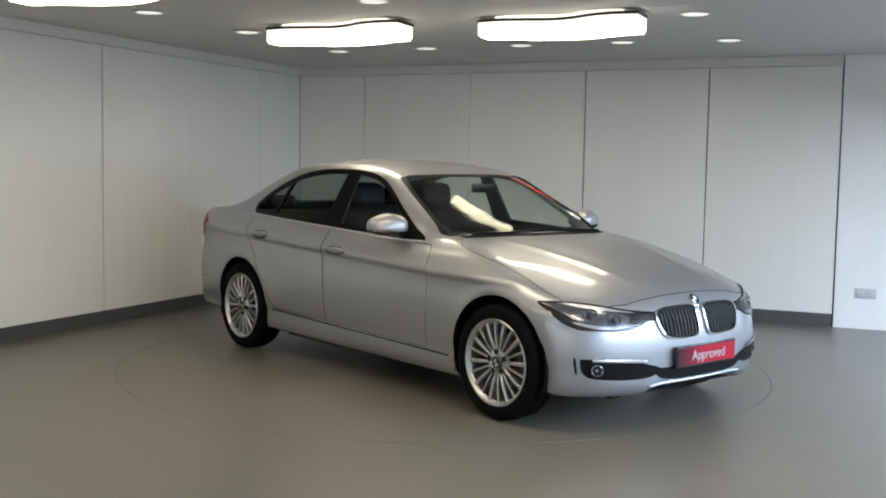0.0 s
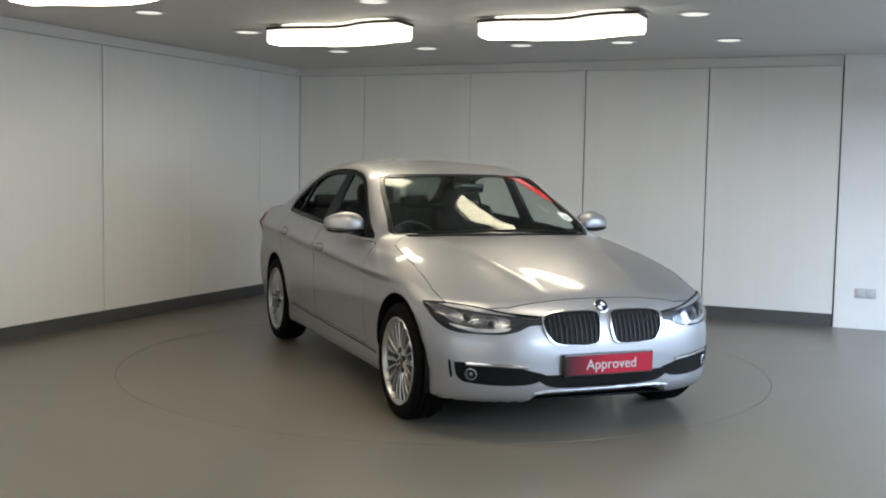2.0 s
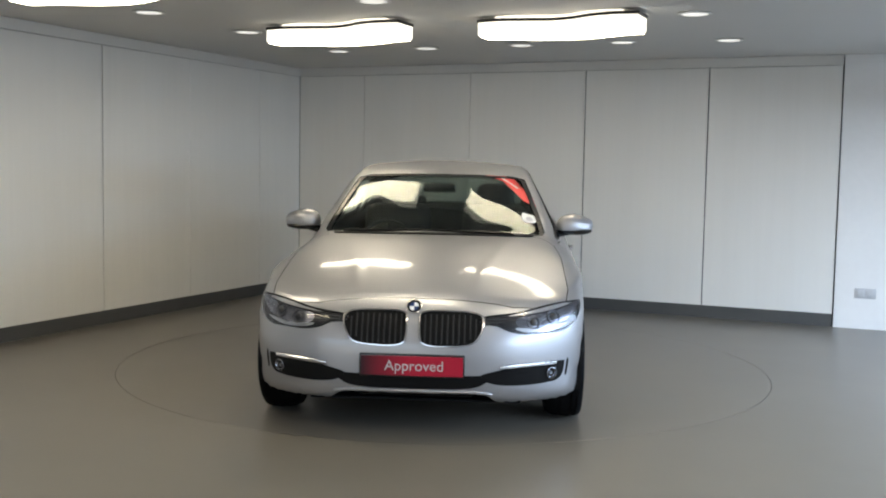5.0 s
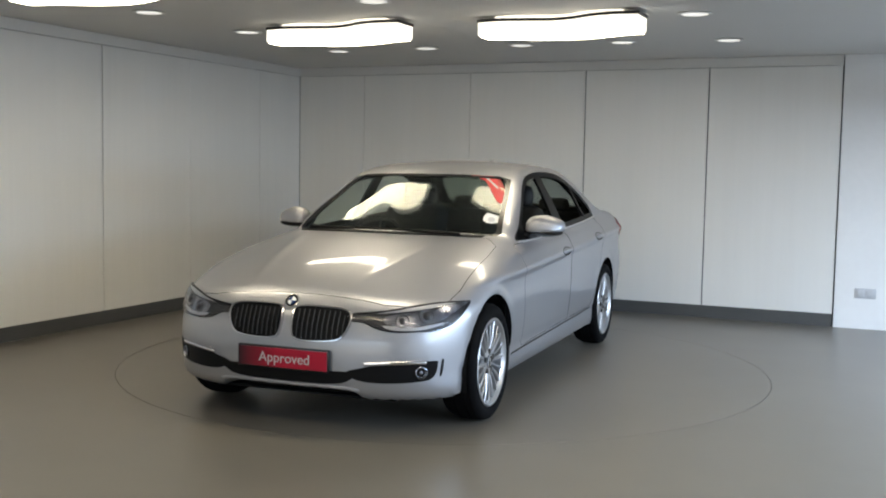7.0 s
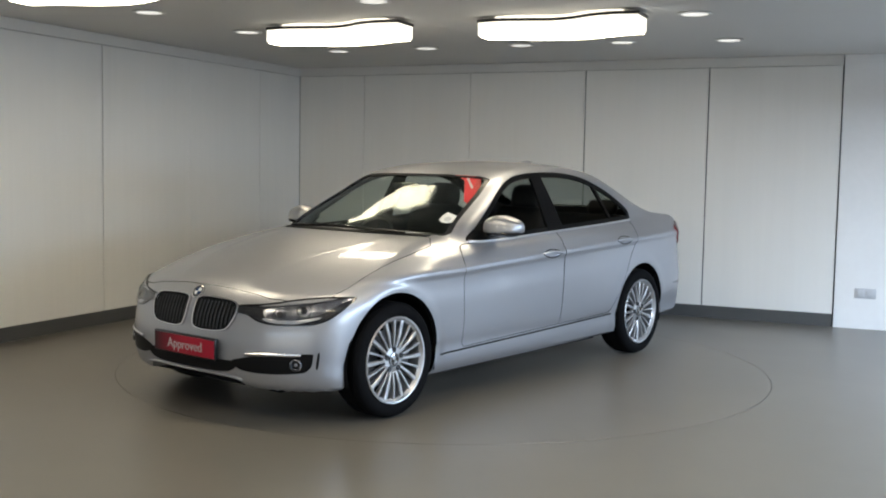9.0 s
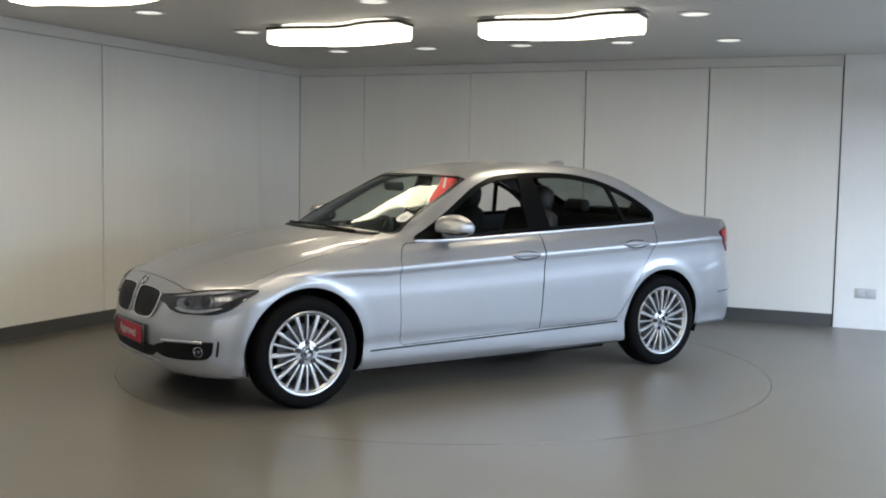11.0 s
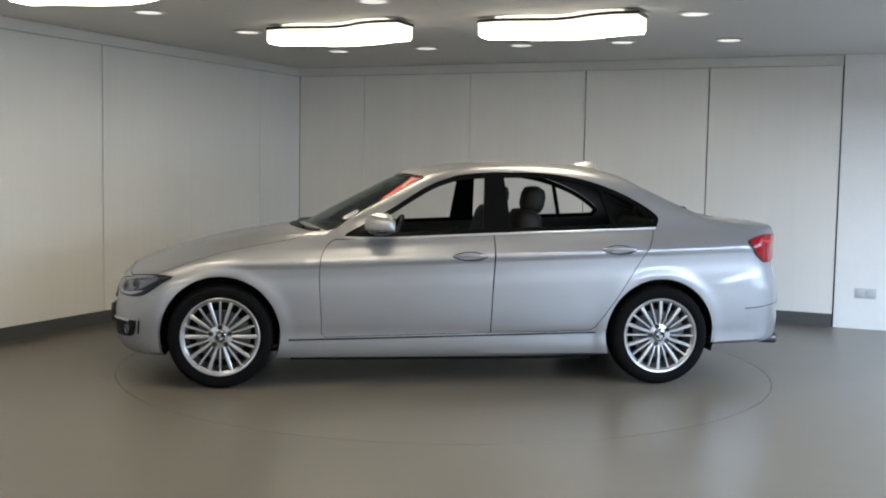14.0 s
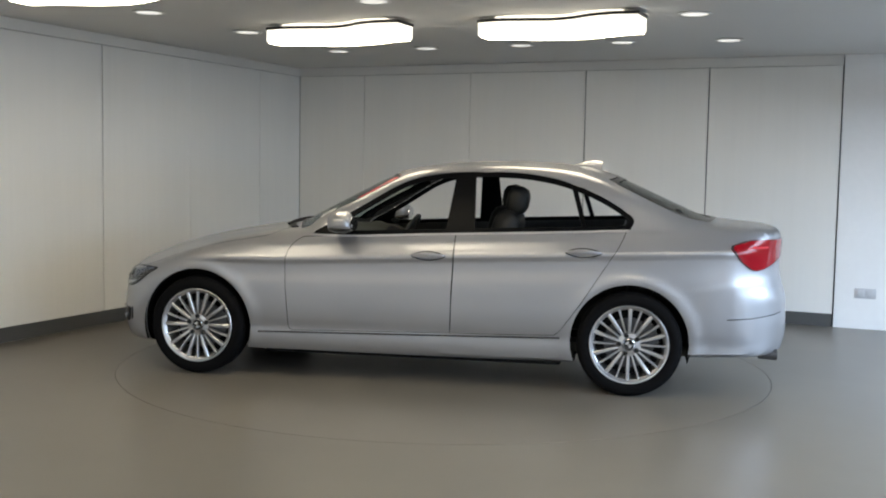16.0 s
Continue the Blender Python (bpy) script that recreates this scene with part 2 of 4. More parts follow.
def panel_wall(name, joints, along, label):
    """A wall of white panels between joints, with skirting and head trim. along: 'u' (back) or 'v' (left)."""
    def at(a, d0, b, d1, z0, z1, bevel=0.0):
        bm = bmesh.new()
        if along == "u":
            add_box(bm, (a, d0, z0), (b, d1, z1), bevel)
        else:
            add_box(bm, (d0, a, z0), (d1, b, z1), bevel)
        return to_room(bm)
    lo, hi = joints[0], joints[-1]
    back = structure(name, at(lo - 0.2 if along == "u" else lo, -0.25, hi, -0.022, 0, CEIL), M_JOINT, label, "wall")
    for a, b in zip(joints, joints[1:]):
        g0, g1 = (0.0055 if j in (3.28, 4.48, 3.14, 5.66) else 0.0025 for j in (a, b))
        finish("panel", at(a + g0, -0.021, b - g1, 0.0, SKIRT, PANEL_TOP, 0.003), M_WALL, back)
    sk = structure("baseboard", at(lo + (0.0 if along == "u" else 0.012), -0.021, hi, -0.006, 0, SKIRT - 0.002), M_SKIRT, "dark grey vinyl baseboard below the wall panels", "baseboard")
    tr = structure("trim", at(lo, -0.021, hi, 0.018, PANEL_TOP + 0.003, CEIL - 0.002, 0.004), M_TRIM, "pale grey head track above the wall panels", "trim")
    return back


def build_room():
    panel_wall("wall_back", [0.0, 0.81, 2.05, 3.28, 4.48, 5.66], "u", "wall of tall white panels with thin dark joints")
    panel_wall("wall_left", [0.0, 0.79, 1.96, 3.14, 4.32, 5.5, 6.7, 7.9, 9.1, 10.3, ROOM_V], "v", "long wall of white panels with thin dark joints")
    structure("wall_pier", to_room(box((5.668, -0.25, 0.0), (ROOM_U + 0.25, 0.012, CEIL), 0.004)), M_PIER, "white painted wall beside the panels, lit by daylight", "wall")
    # daylight wall with its opening
    u0, u1 = ROOM_U, ROOM_U + 0.25
    bm = box((u0, 0.012, 0), (u1, WINDOW_V[0], CEIL))
    add_box(bm, (u0, WINDOW_V[1], 0), (u1, ROOM_V, CEIL))
    add_box(bm, (u0, WINDOW_V[0], 0), (u1, WINDOW_V[1], WINDOW_Z[0]))
    add_box(bm, (u0, WINDOW_V[0], WINDOW_Z[1]), (u1, WINDOW_V[1], CEIL))
    structure("wall_window", to_room(bm), M_PIER, "white painted wall with a wide window opening", "wall")
    bm = box((-0.25, ROOM_V, 0), (FRONT_U[0], ROOM_V + 0.25, CEIL))
    add_box(bm, (FRONT_U[1], ROOM_V, 0), (ROOM_U + 0.25, ROOM_V + 0.25, CEIL))
    add_box(bm, (FRONT_U[0], ROOM_V, 0), (FRONT_U[1], ROOM_V + 0.25, FRONT_Z[0]))
    add_box(bm, (FRONT_U[0], ROOM_V, FRONT_Z[1]), (FRONT_U[1], ROOM_V + 0.25, CEIL))
    structure("wall_front", to_room(bm), M_DARKWALL, "plain grey painted wall with a wide opening", "wall")
    structure("ceiling", to_room(box((-0.3, -0.3, CEIL), (ROOM_U + 0.3, ROOM_V + 0.3, CEIL + 0.2))), M_CEIL, "smooth pale grey painted ceiling", "ceiling")
    # socket on the pier
    sock = new("wall_socket")
    sock.matrix_world = ROOM @ pose(5.93, 0.012, 0.325)
    tagged(sock, "grey double wall socket on the white wall", "socket")
    part("face_plate", box((-0.09, 0, -0.045), (0.09, 0.012, 0.045), 0.004), M_GREY, sock)
    part("socket_block", box((-0.07, 0.012, -0.03), (-0.01, 0.02, 0.03), 0.003), M_GREY, sock)
    part("socket_block", box((0.01, 0.012, -0.03), (0.07, 0.02, 0.03), 0.003), M_GREY, sock)


NEAR_EDGE = [(-0.625, 0.13), (-0.45, 0.155), (-0.25, 0.125), (-0.05, 0.085), (0.12, 0.125), (0.28, 0.215), (0.45, 0.255), (0.625, 0.235)]
FAR_EDGE = [(0.625, -0.02), (0.45, -0.06), (0.25, -0.15), (0.02, -0.20), (-0.20, -0.17), (-0.42, -0.08), (-0.625, -0.05)]


def build_luminaire():
    lamp = new("ceiling_luminaire")
    tagged(lamp, "wavy glowing white ceiling luminaire with a black rim", "ceiling light", "wavy ceiling luminaires")
    line = [p for edge in (NEAR_EDGE, FAR_EDGE) for p in spline([(x, y, 0) for x, y in edge], 5, False)]
    def ring(scale):
        return [(p.x * scale * 0.93, p.y * scale) for p in line]
    bm = bmesh.new()
    levels = [(0.97, -0.140), (1.0, -0.130), (1.0, -0.044)]
    rows = [[bm.verts.new((x, y, z)) for x, y in ring(sc)] for sc, z in levels]
    n = len(line)
    for a, b in zip(rows, rows[1:]):
        for k in range(n):
            bm.faces.new((a[k], a[(k + 1) % n], b[(k + 1) % n], b[k]))
    bm.faces.new(rows[-1])
    part("side_band", bm, M_LAMP_SIDE, lamp, "glowing white acrylic side band", True, 40)
    part("diffuser", prism(ring(0.972), -0.143, -0.139), M_LAMP, lamp, "glowing white acrylic diffuser", False)
    part("rim", prism(ring(1.015), -0.043, -0.022), M_LAMP_RIM, lamp, "thin black metal rim", False)
    part("top_glow", prism(ring(0.8), -0.021, -0.004), M_LAMP_TOP, lamp, "glowing upper edge that lights the ceiling", False)
    part("mount", prism(ring(0.5), -0.0035, 0.0), M_WHITE, lamp, "", False)
    return lamp


def build_downlight():
    d = new("downlight")
    tagged(d, "small round recessed ceiling downlight", "ceiling light", "recessed downlights")
    bm = bmesh.new()
    lathe([(0.085, 0.0), (0.11, 0.0), (0.118, -0.004), (0.116, -0.008), (0.09, -0.010), (0.085, 0.0)], 32, bm=bm)
    bmesh.ops.transform(bm, matrix=Matrix(((1, 0, 0, 0), (0, 0, 1, 0), (0, 1, 0, 0), (0, 0, 0, 1))), verts=bm.verts)
    part("trim_ring", bm, M_WHITE, d)
    bm = bmesh.new()
    bmesh.ops.create_cone(bm, cap_ends=True, segments=32, radius1=0.088, radius2=0.088, depth=0.004, matrix=pose(0, 0, -0.004))
    part("lens", bm, M_SPOT, d, "", False)
    return d


def build_lights():
    first = build_luminaire()
    first.matrix_world = ROOM @ pose(2.27, 3.10, CEIL)
    # from (3.72, 5.33) on: unseen luminaires, added to light the rest of the room
    for u, v in ((3.98, 3.02), (1.95, 5.33), (3.72, 5.33), (5.5, 5.33), (2.1, 7.6), (3.9, 7.6), (5.7, 7.6)):
        c = copy_thing(first, Matrix())
        c.matrix_world = ROOM @ pose(u, v, CEIL)
    d = build_downlight()
    d.matrix_world = ROOM @ pose(1.25, 4.06, CEIL - 0.001)
    for u, v in ((1.30, 2.92), (1.33, 1.48), (2.23, 1.48), (3.02, 4.02), (3.13, 1.49), (4.01, 1.47), (4.86, 2.88), (4.86, 1.38)):
        c = copy_thing(d, Matrix())
        c.matrix_world = ROOM @ pose(u, v, CEIL - 0.001)


build_floor()
turntable = build_turntable()
build_room()
build_lights()


# ---- the car: x forward, y to its left, z up, origin between the axles on the floor ----
AXLE_F, AXLE_R, HUB_Z = 1.405, -1.405, 0.325


def curve_1d(xs, ys):
    """A smooth monotone curve through the pairs."""
    xs, ys = np.array(xs, float), np.array(ys, float)
    order = np.argsort(xs)
    xs, ys = xs[order], ys[order]
    h, d = np.diff(xs), np.diff(ys) / np.diff(xs)
    m = np.concatenate([[d[0]], np.where(d[:-1] * d[1:] > 0, 2 * d[:-1] * d[1:] / (d[:-1] + d[1:] + 1e-12), 0), [d[-1]]])

    def f(x):
        x = np.clip(x, xs[0], xs[-1])
        i = np.clip(np.searchsorted(xs, x) - 1, 0, len(h) - 1)
        t = (x - xs[i]) / h[i]
        return (2 * t ** 3 - 3 * t ** 2 + 1) * ys[i] + (t ** 3 - 2 * t ** 2 + t) * h[i] * m[i] + (3 * t ** 2 - 2 * t ** 3) * ys[i + 1] + (t ** 3 - t ** 2) * h[i] * m[i + 1]
    return f


TOP_LINE = curve_1d([2.5, 2.2, 2.12, 2.0, 1.8, 1.6, 1.4, 1.2, 1.04, 0.94, 0.80, 0.648, 0.454, 0.30, 0.16, -0.05, -0.324, -0.639, -0.916, -1.115, -1.316, -1.519, -1.723, -1.90, -2.0, -2.13, -2.336, -2.42, -2.7],
                    [0.50, 0.655, 0.690, 0.742, 0.818, 0.876, 0.921, 0.957, 0.978, 0.988, 1.060, 1.140, 1.242, 1.320, 1.372, 1.411, 1.436, 1.444, 1.434, 1.410, 1.352, 1.266, 1.176, 1.104, 1.076, 1.062, 1.042, 1.030, 0.98])
BOW = curve_1d([2.4, 0.9, 0.2, -0.3, -1.0, -1.6, -2.05], [0.30, 0.40, 0.36, 0.0, -0.22, -0.28, -0.06])
CROWN = curve_1d([2.4, 1.6, 1.0, 0.6, 0.2, -0.8, -1.4, -2.6], [0.02, 0.05, 0.03, 0.03, 0.10, 0.12, 0.07, 0.025])
PLAN = curve_1d([2.4, 2.1, 1.9, 1.7, 1.5, 1.2, 0.7, 0.0, -0.8, -1.4, -1.7, -2.0, -2.3, -2.6], [0.80, 0.835, 0.862, 0.880, 0.893, 0.898, 0.895, 0.900, 0.905, 0.905, 0.898, 0.878, 0.845, 0.81])
FLANK = curve_1d([0.10, 0.18, 0.24, 0.30, 0.335, 0.37, 0.50, 0.65, 0.74, 0.798, 0.826, 0.836, 0.88, 0.925, 0.955, 1.0, 1.1, 1.2, 1.3, 1.37, 1.6],
                 [-0.090, -0.060, -0.040, -0.034, -0.036, -0.026, -0.011, -0.006, -0.009, -0.007, 0.003, 0.003, -0.018, -0.044, -0.074, -0.104, -0.156, -0.207, -0.262, -0.305, -0.46])
NARROW = curve_1d([1.2, 0.7, 0.0, -0.8, -1.2, -1.7, -2.2, -2.6], [0.03, 0.015, 0.0, 0.005, 0.025, 0.04, 0.015, 0.01])
NOSE = curve_1d([0.10, 0.18, 0.22, 0.30, 0.42, 0.50, 0.58, 0.65, 0.70, 0.80, 1.0], [-0.12, -0.055, -0.03, -0.005, 0.0, -0.008, -0.028, -0.052, -0.08, -0.16, -0.34])
TAIL = curve_1d([0.15, 0.25, 0.42, 0.60, 0.70, 0.80, 0.92, 1.01, 1.1], [-0.10, -0.03, 0.0, -0.006, -0.035, -0.055, -0.055, -0.042, -0.06])
SILL = curve_1d([2.4, 2.1, 1.7, 1.0, -1.0, -1.75, -2.1, -2.6], [0.215, 0.20, 0.195, 0.180, 0.190, 0.255, 0.262, 0.275])


def smax(a, b, k):
    h = np.clip(0.5 + 0.5 * (a - b) / k, 0, 1)
    return b * (1 - h) + a * h + k * h * (1 - h)


def skin(x, y, z):
    """Below zero inside the car's outer shape."""
    rise = np.clip((z - 0.45) / 0.3, 0, 1)
    rise = rise * rise * (3 - 2 * rise)
    zz = z + 0.043 * (np.clip(x, -1.9, 0.9) + 0.3) * rise
    width = PLAN(x) + FLANK(zz) - NARROW(x) * np.clip((zz - 0.84) / 0.12, 0, 1)
    for ax in (AXLE_F, AXLE_R):
        r = np.hypot(x - ax, z - HUB_Z - 0.01)
        width = width + 0.009 * np.exp(-((r - 0.385) / 0.035) ** 2) * (z > 0.2)
    # crease where the rear bumper meets the wing
    ledge = 0.675 + 0.21 * (-1.80 - x)
    width = width + 0.006 * np.clip((ledge - z) / 0.035 + 0.5, 0, 1) * np.clip((-1.74 - x) / 0.16, 0, 1) * np.clip((z - 0.30) / 0.2, 0, 1)
    side = np.abs(y) - width
    # two shallow ridges run along the bonnet
    ridge = 0.007 * np.exp(-((np.abs(y) - 0.50 + 0.20 * (np.clip(x, 0.95, 2.1) - 0.95)) / 0.035) ** 2) * np.clip((x - 0.95) / 0.2, 0, 1) * np.clip((2.1 - x) / 0.3, 0, 1)
    top = (z - ridge - TOP_LINE(x + BOW(x) * y * y) + CROWN(x) * y * y) * 0.93
    front = x - (2.135 - 0.10 * y * y - 0.42 * y ** 4 + NOSE(z))
    rear = -2.415 + 0.08 * y * y + 0.40 * y ** 4 - TAIL(z) - x
    mid = np.clip((0.44 - np.abs(y)) / 0.10, 0, 1) * np.clip((x - 1.80) / 0.15, 0, 1)
    low = SILL(x) + 0.045 * mid * mid * (3 - 2 * mid) - z
    cabin = np.clip((z - 0.98) / 0.06, 0, 1)
    f = smax(side, top, 0.10 * (1 - cabin) + 0.045 * cabin) * np.clip((x + 2.6) / 1.1, 0.45, 1) * np.clip(1 - (x - 1.5) / 0.5, 0.5, 1)
    f = smax(f, smax(front, rear, 0.01), 0.05)
    return smax(f, low, 0.03)


def shell_points(level):
    """Rays from the car's spine to the surface skin = level, one half of the car."""
    xs = np.linspace(-1.95, 1.62, 112)
    phis = np.radians(np.concatenate([np.linspace(-90, 2, 46)[:-1], np.linspace(2, 22, 34)[:-1], np.linspace(22, 90, 38)]))
    rows = []
    for a in np.linspace(90, 4, 22):
        rows.append((-1.95, -math.sin(radians(a)), math.cos(radians(a))))
    rows += [(x, 0.0, 1.0) for x in xs]
    for a in np.linspace(4, 90, 26):
        rows.append((1.62, math.sin(radians(a)), math.cos(radians(a))))
    rows = np.array(rows)
    ox, dx, dr = (rows[:, i][:, None] for i in range(3))
    oz = 0.60 + 0.0 * ox
    dy, dz = dr * np.cos(phis)[None], dr * np.sin(phis)[None]
    lo, hi = np.zeros(dy.shape), np.full(dy.shape, 1.6)
    for _ in range(40):
        mid = (lo + hi) / 2
        inside = skin(ox + mid * dx, mid * dy, oz + mid * dz) < level
        lo, hi = np.where(inside, mid, lo), np.where(inside, hi, mid)
    p = np.stack([ox + lo * dx, lo * dy, oz + lo * dz], -1)
    p[:, 0, 1] = p[:, -1, 1] = 0.0
    p[0, :, 1] = p[-1, :, 1] = 0.0
    return p


def shell(outer, inner, i0=0, i1=None):
    """A closed half shell between two levels; inner faces take the second material."""
    po, pi = shell_points(outer)[i0:i1], shell_points(inner)[i0:i1]
    n, m = po.shape[:2]
    verts = np.concatenate([po.reshape(-1, 3), pi.reshape(-1, 3)])
    faces, mats = [], []
    off = n * m
    for i in range(n - 1):
        for j in range(m - 1):
            q = (i * m + j, i * m + j + 1, (i + 1) * m + j + 1, (i + 1) * m + j)
            faces.append(q), mats.append(0)
            faces.append(tuple(off + k for k in q[::-1])), mats.append(1)
        for j in (0, m - 1):
            a, b = i * m + j, (i + 1) * m + j
            faces.append((a, b, off + b, off + a) if j == 0 else (b, a, off + a, off + b)), mats.append(0)
    for i in (0, n - 1):
        for j in range(m - 1):
            a, b = i * m + j, i * m + j + 1
            faces.append((b, a, off + a, off + b) if i == 0 else (a, b, off + b, off + a)), mats.append(0)
    me = bpy.data.meshes.new("shell")
    me.from_pydata([tuple(v) for v in verts], [], faces)
    me.polygons.foreach_set("material_index", mats)
    bm = bmesh.new()
    bm.from_mesh(me)
    bmesh.ops.remove_doubles(bm, verts=bm.verts, dist=1e-5)
    bmesh.ops.dissolve_degenerate(bm, edges=bm.edges, dist=1e-6)
    bmesh.ops.recalc_face_normals(bm, faces=bm.faces)
    bm.to_mesh(me)
    bm.free()
    return me


def carve(me, cutter, operation="DIFFERENCE", mats=3, index=2):
    """The mesh cut by a solid."""
    tool_mesh = bpy.data.meshes.new("tool")
    cutter.to_mesh(tool_mesh)
    cutter.free()
    for target in (me, tool_mesh):
        while len(target.materials) < mats:
            target.materials.append((M_PAINT, M_LINING, M_BLACK)[len(target.materials)])
    tool_mesh.polygons.foreach_set("material_index", [index] * len(tool_mesh.polygons))
    a, b = new("shape", me), new("tool", tool_mesh)
    mod = a.modifiers.new("cut", "BOOLEAN")
    mod.operation, mod.object, mod.solver = operation, b, "EXACT"
    out = bpy.data.meshes.new_from_object(a.evaluated_get(bpy.context.evaluated_depsgraph_get()))
    bpy.data.objects.remove(a)
    bpy.data.objects.remove(b)
    return out


def offset_line(points, d):
    """A closed outline moved outwards by d (points run counter-clockwise)."""
    out, n = [], len(points)
    for i in range(n):
        p0, p1, p2 = (Vector((*points[(i + k) % n][:2], 0)) for k in (-1, 0, 1))
        e0, e1 = (p1 - p0).normalized(), (p2 - p1).normalized()
        nrm = Vector((e0.y + e1.y, -e0.x - e1.x, 0))
        nrm = nrm.normalized() if nrm.length > 1e-6 else Vector((e0.y, -e0.x, 0))
        out.append((p1.x + nrm.x * d, p1.y + nrm.y * d))
    return out


def ccw(points):
    area2 = sum(points[i][0] * points[(i + 1) % len(points)][1] - points[(i + 1) % len(points)][0] * points[i][1] for i in range(len(points)))
    return points if area2 > 0 else points[::-1]


def groove(points, width, lo, hi, axes):
    """A thin closed wall along an outline, to part a panel from its body."""
    points = ccw([tuple(p[:2]) for p in points])
    rings = [offset_line(points, d) for d in (-width / 2, width / 2)]
    bm = bmesh.new()
    rows = []
    for ring in rings:
        for h in (lo, hi):
            row = []
            for p in ring:
                co = [0, 0, 0]
                co[axes[0]], co[axes[1]], co[axes[2]] = p[0], p[1], h
                row.append(bm.verts.new(co))
            rows.append(row)
    n = len(points)
    for a, b in ((rows[0], rows[1]), (rows[1], rows[3]), (rows[3], rows[2]), (rows[2], rows[0])):
        for k in range(n):
            bm.faces.new((a[k], a[(k + 1) % n], b[(k + 1) % n], b[k]))
    bmesh.ops.recalc_face_normals(bm, faces=bm.faces)
    return bm


def xz(points, per=4, sharp=False):
    return [(p.x, p.y) for p in (spline([(a, b, 0) for a, b in points], per) if not sharp else [Vector((a, b, 0)) for a, b in points])]


# outlines in side view (x, z)
SIDE_WINDOW = [(0.640, 0.945), (0.50, 1.035), (0.335, 1.132), (0.122, 1.262), (-0.02, 1.322), (-0.16, 1.350), (-0.381, 1.366), (-0.672, 1.364), (-0.928, 1.328),
               (-1.15, 1.254), (-1.30, 1.178), (-1.394, 1.112), (-1.415, 1.075), (-1.400, 1.040), (-1.370, 1.024), (-1.1, 1.010), (-0.6, 0.989), (-0.1, 0.967), (0.35, 0.946)]
FRONT_DOOR = [(0.783, 0.34), (0.785, 0.40), (0.79, 0.50), (0.797, 0.60), (0.80, 0.70), (0.797, 0.78), (0.785, 0.84), (0.76, 0.885), (0.73, 0.912), (0.70, 0.926), (0.30, 0.949), (-0.305, 0.977), (-0.303, 0.80), (-0.292, 0.60), (-0.285, 0.345), (0.0, 0.338), (0.4, 0.328), (0.76, 0.318)]
REAR_DOOR = [(-0.289, 0.346), (-0.296, 0.60), (-0.307, 0.80), (-0.309, 0.977), (-0.9, 1.003), (-1.375, 1.028), (-1.355, 0.975), (-1.325, 0.915), (-1.28, 0.845), (-1.23, 0.765), (-1.17, 0.67), (-1.11, 0.575), (-1.055, 0.495), (-1.00, 0.42), (-0.975, 0.385), (-0.945, 0.362), (-0.65, 0.352)]
SCREEN = [(-0.4, 1.006), (0.30, 1.000), (0.50, 0.990), (0.680, 0.975), (0.697, 0.990), (0.684, 1.03), (0.648, 1.13), (0.606, 1.235), (0.570, 1.315), (0.54, 1.334), (0.25, 1.345), (-0.4, 1.350)]
BACKLIGHT = [(-0.4, 1.085), (0.40, 1.083), (0.60, 1.075), (0.635, 1.10), (0.60, 1.20), (0.555, 1.30), (0.50, 1.332), (0.25, 1.348), (-0.4, 1.355)]
BONNET = [(-0.5, 0.985), (0.0, 0.985), (0.40, 0.93), (0.66, 0.85), (0.745, 0.95), (0.775, 1.20), (0.785, 1.50), (0.795, 1.68), (0.782, 1.80), (0.725, 1.885), (0.64, 1.945), (0.50, 1.995), (0.30, 2.012), (0.0, 2.018), (-0.5, 2.0)]


def loops(me):
    """The loose pieces of a mesh, as bmeshes."""
    src = bmesh.new()
    src.from_mesh(me)
    src.faces.ensure_lookup_table()
    left, out = set(src.faces), []
    while left:
        seed = left.pop()
        stack, got = [seed], [seed]
        while stack:
            f = stack.pop()
            for e in f.edges:
                for g in e.link_faces:
                    if g in left:
                        left.discard(g)
                        stack.append(g)
                        got.append(g)
        bm, table = bmesh.new(), {}
        for f in got:
            vs = []
            for v in f.verts:
                if v not in table:
                    table[v] = bm.verts.new(v.co)
                vs.append(table[v])
            try:
                nf = bm.faces.new(vs)
                nf.material_index = f.material_index
            except ValueError:
                pass
        out.append(bm)
    src.free()
    return out


def mirrored(bm, weld=False):
    """Adds the other half across the car's middle plane; weld: joins the halves."""
    if weld:
        bmesh.ops.delete(bm, geom=[f for f in bm.faces if all(abs(v.co.y) < 2e-4 for v in f.verts)], context="FACES")
    g = bmesh.ops.duplicate(bm, geom=bm.verts[:] + bm.edges[:] + bm.faces[:])["geom"]
    for v in g:
        if isinstance(v, bmesh.types.BMVert):
            v.co.y = -v.co.y
    bmesh.ops.reverse_faces(bm, faces=[f for f in g if isinstance(f, bmesh.types.BMFace)])
    if weld:
        bmesh.ops.remove_doubles(bm, verts=[v for v in bm.verts if abs(v.co.y) < 3e-4], dist=6e-4)
    return bm


def flipped(ob, name=None):
    """The same part on the other side of the car."""
    me = ob.data.copy()
    me.transform(Matrix.Diagonal((1, -1, 1, 1)))
    me.flip_normals()
    c = new(name or ob.name.split(".")[0], me)
    c.parent = ob.parent
    if "label" in ob:
        tagged(c, ob["label"])
    return c


def centre_of(bm):
    return sum((v.co for v in bm.verts), Vector()) / max(1, len(bm.verts))


car = new("car")
tagged(car, "silver metallic four-door saloon car with multi-spoke alloy wheels", "car")
CAR_MATS = [M_PAINT, M_LINING, M_BLACK]
SURFACE = None


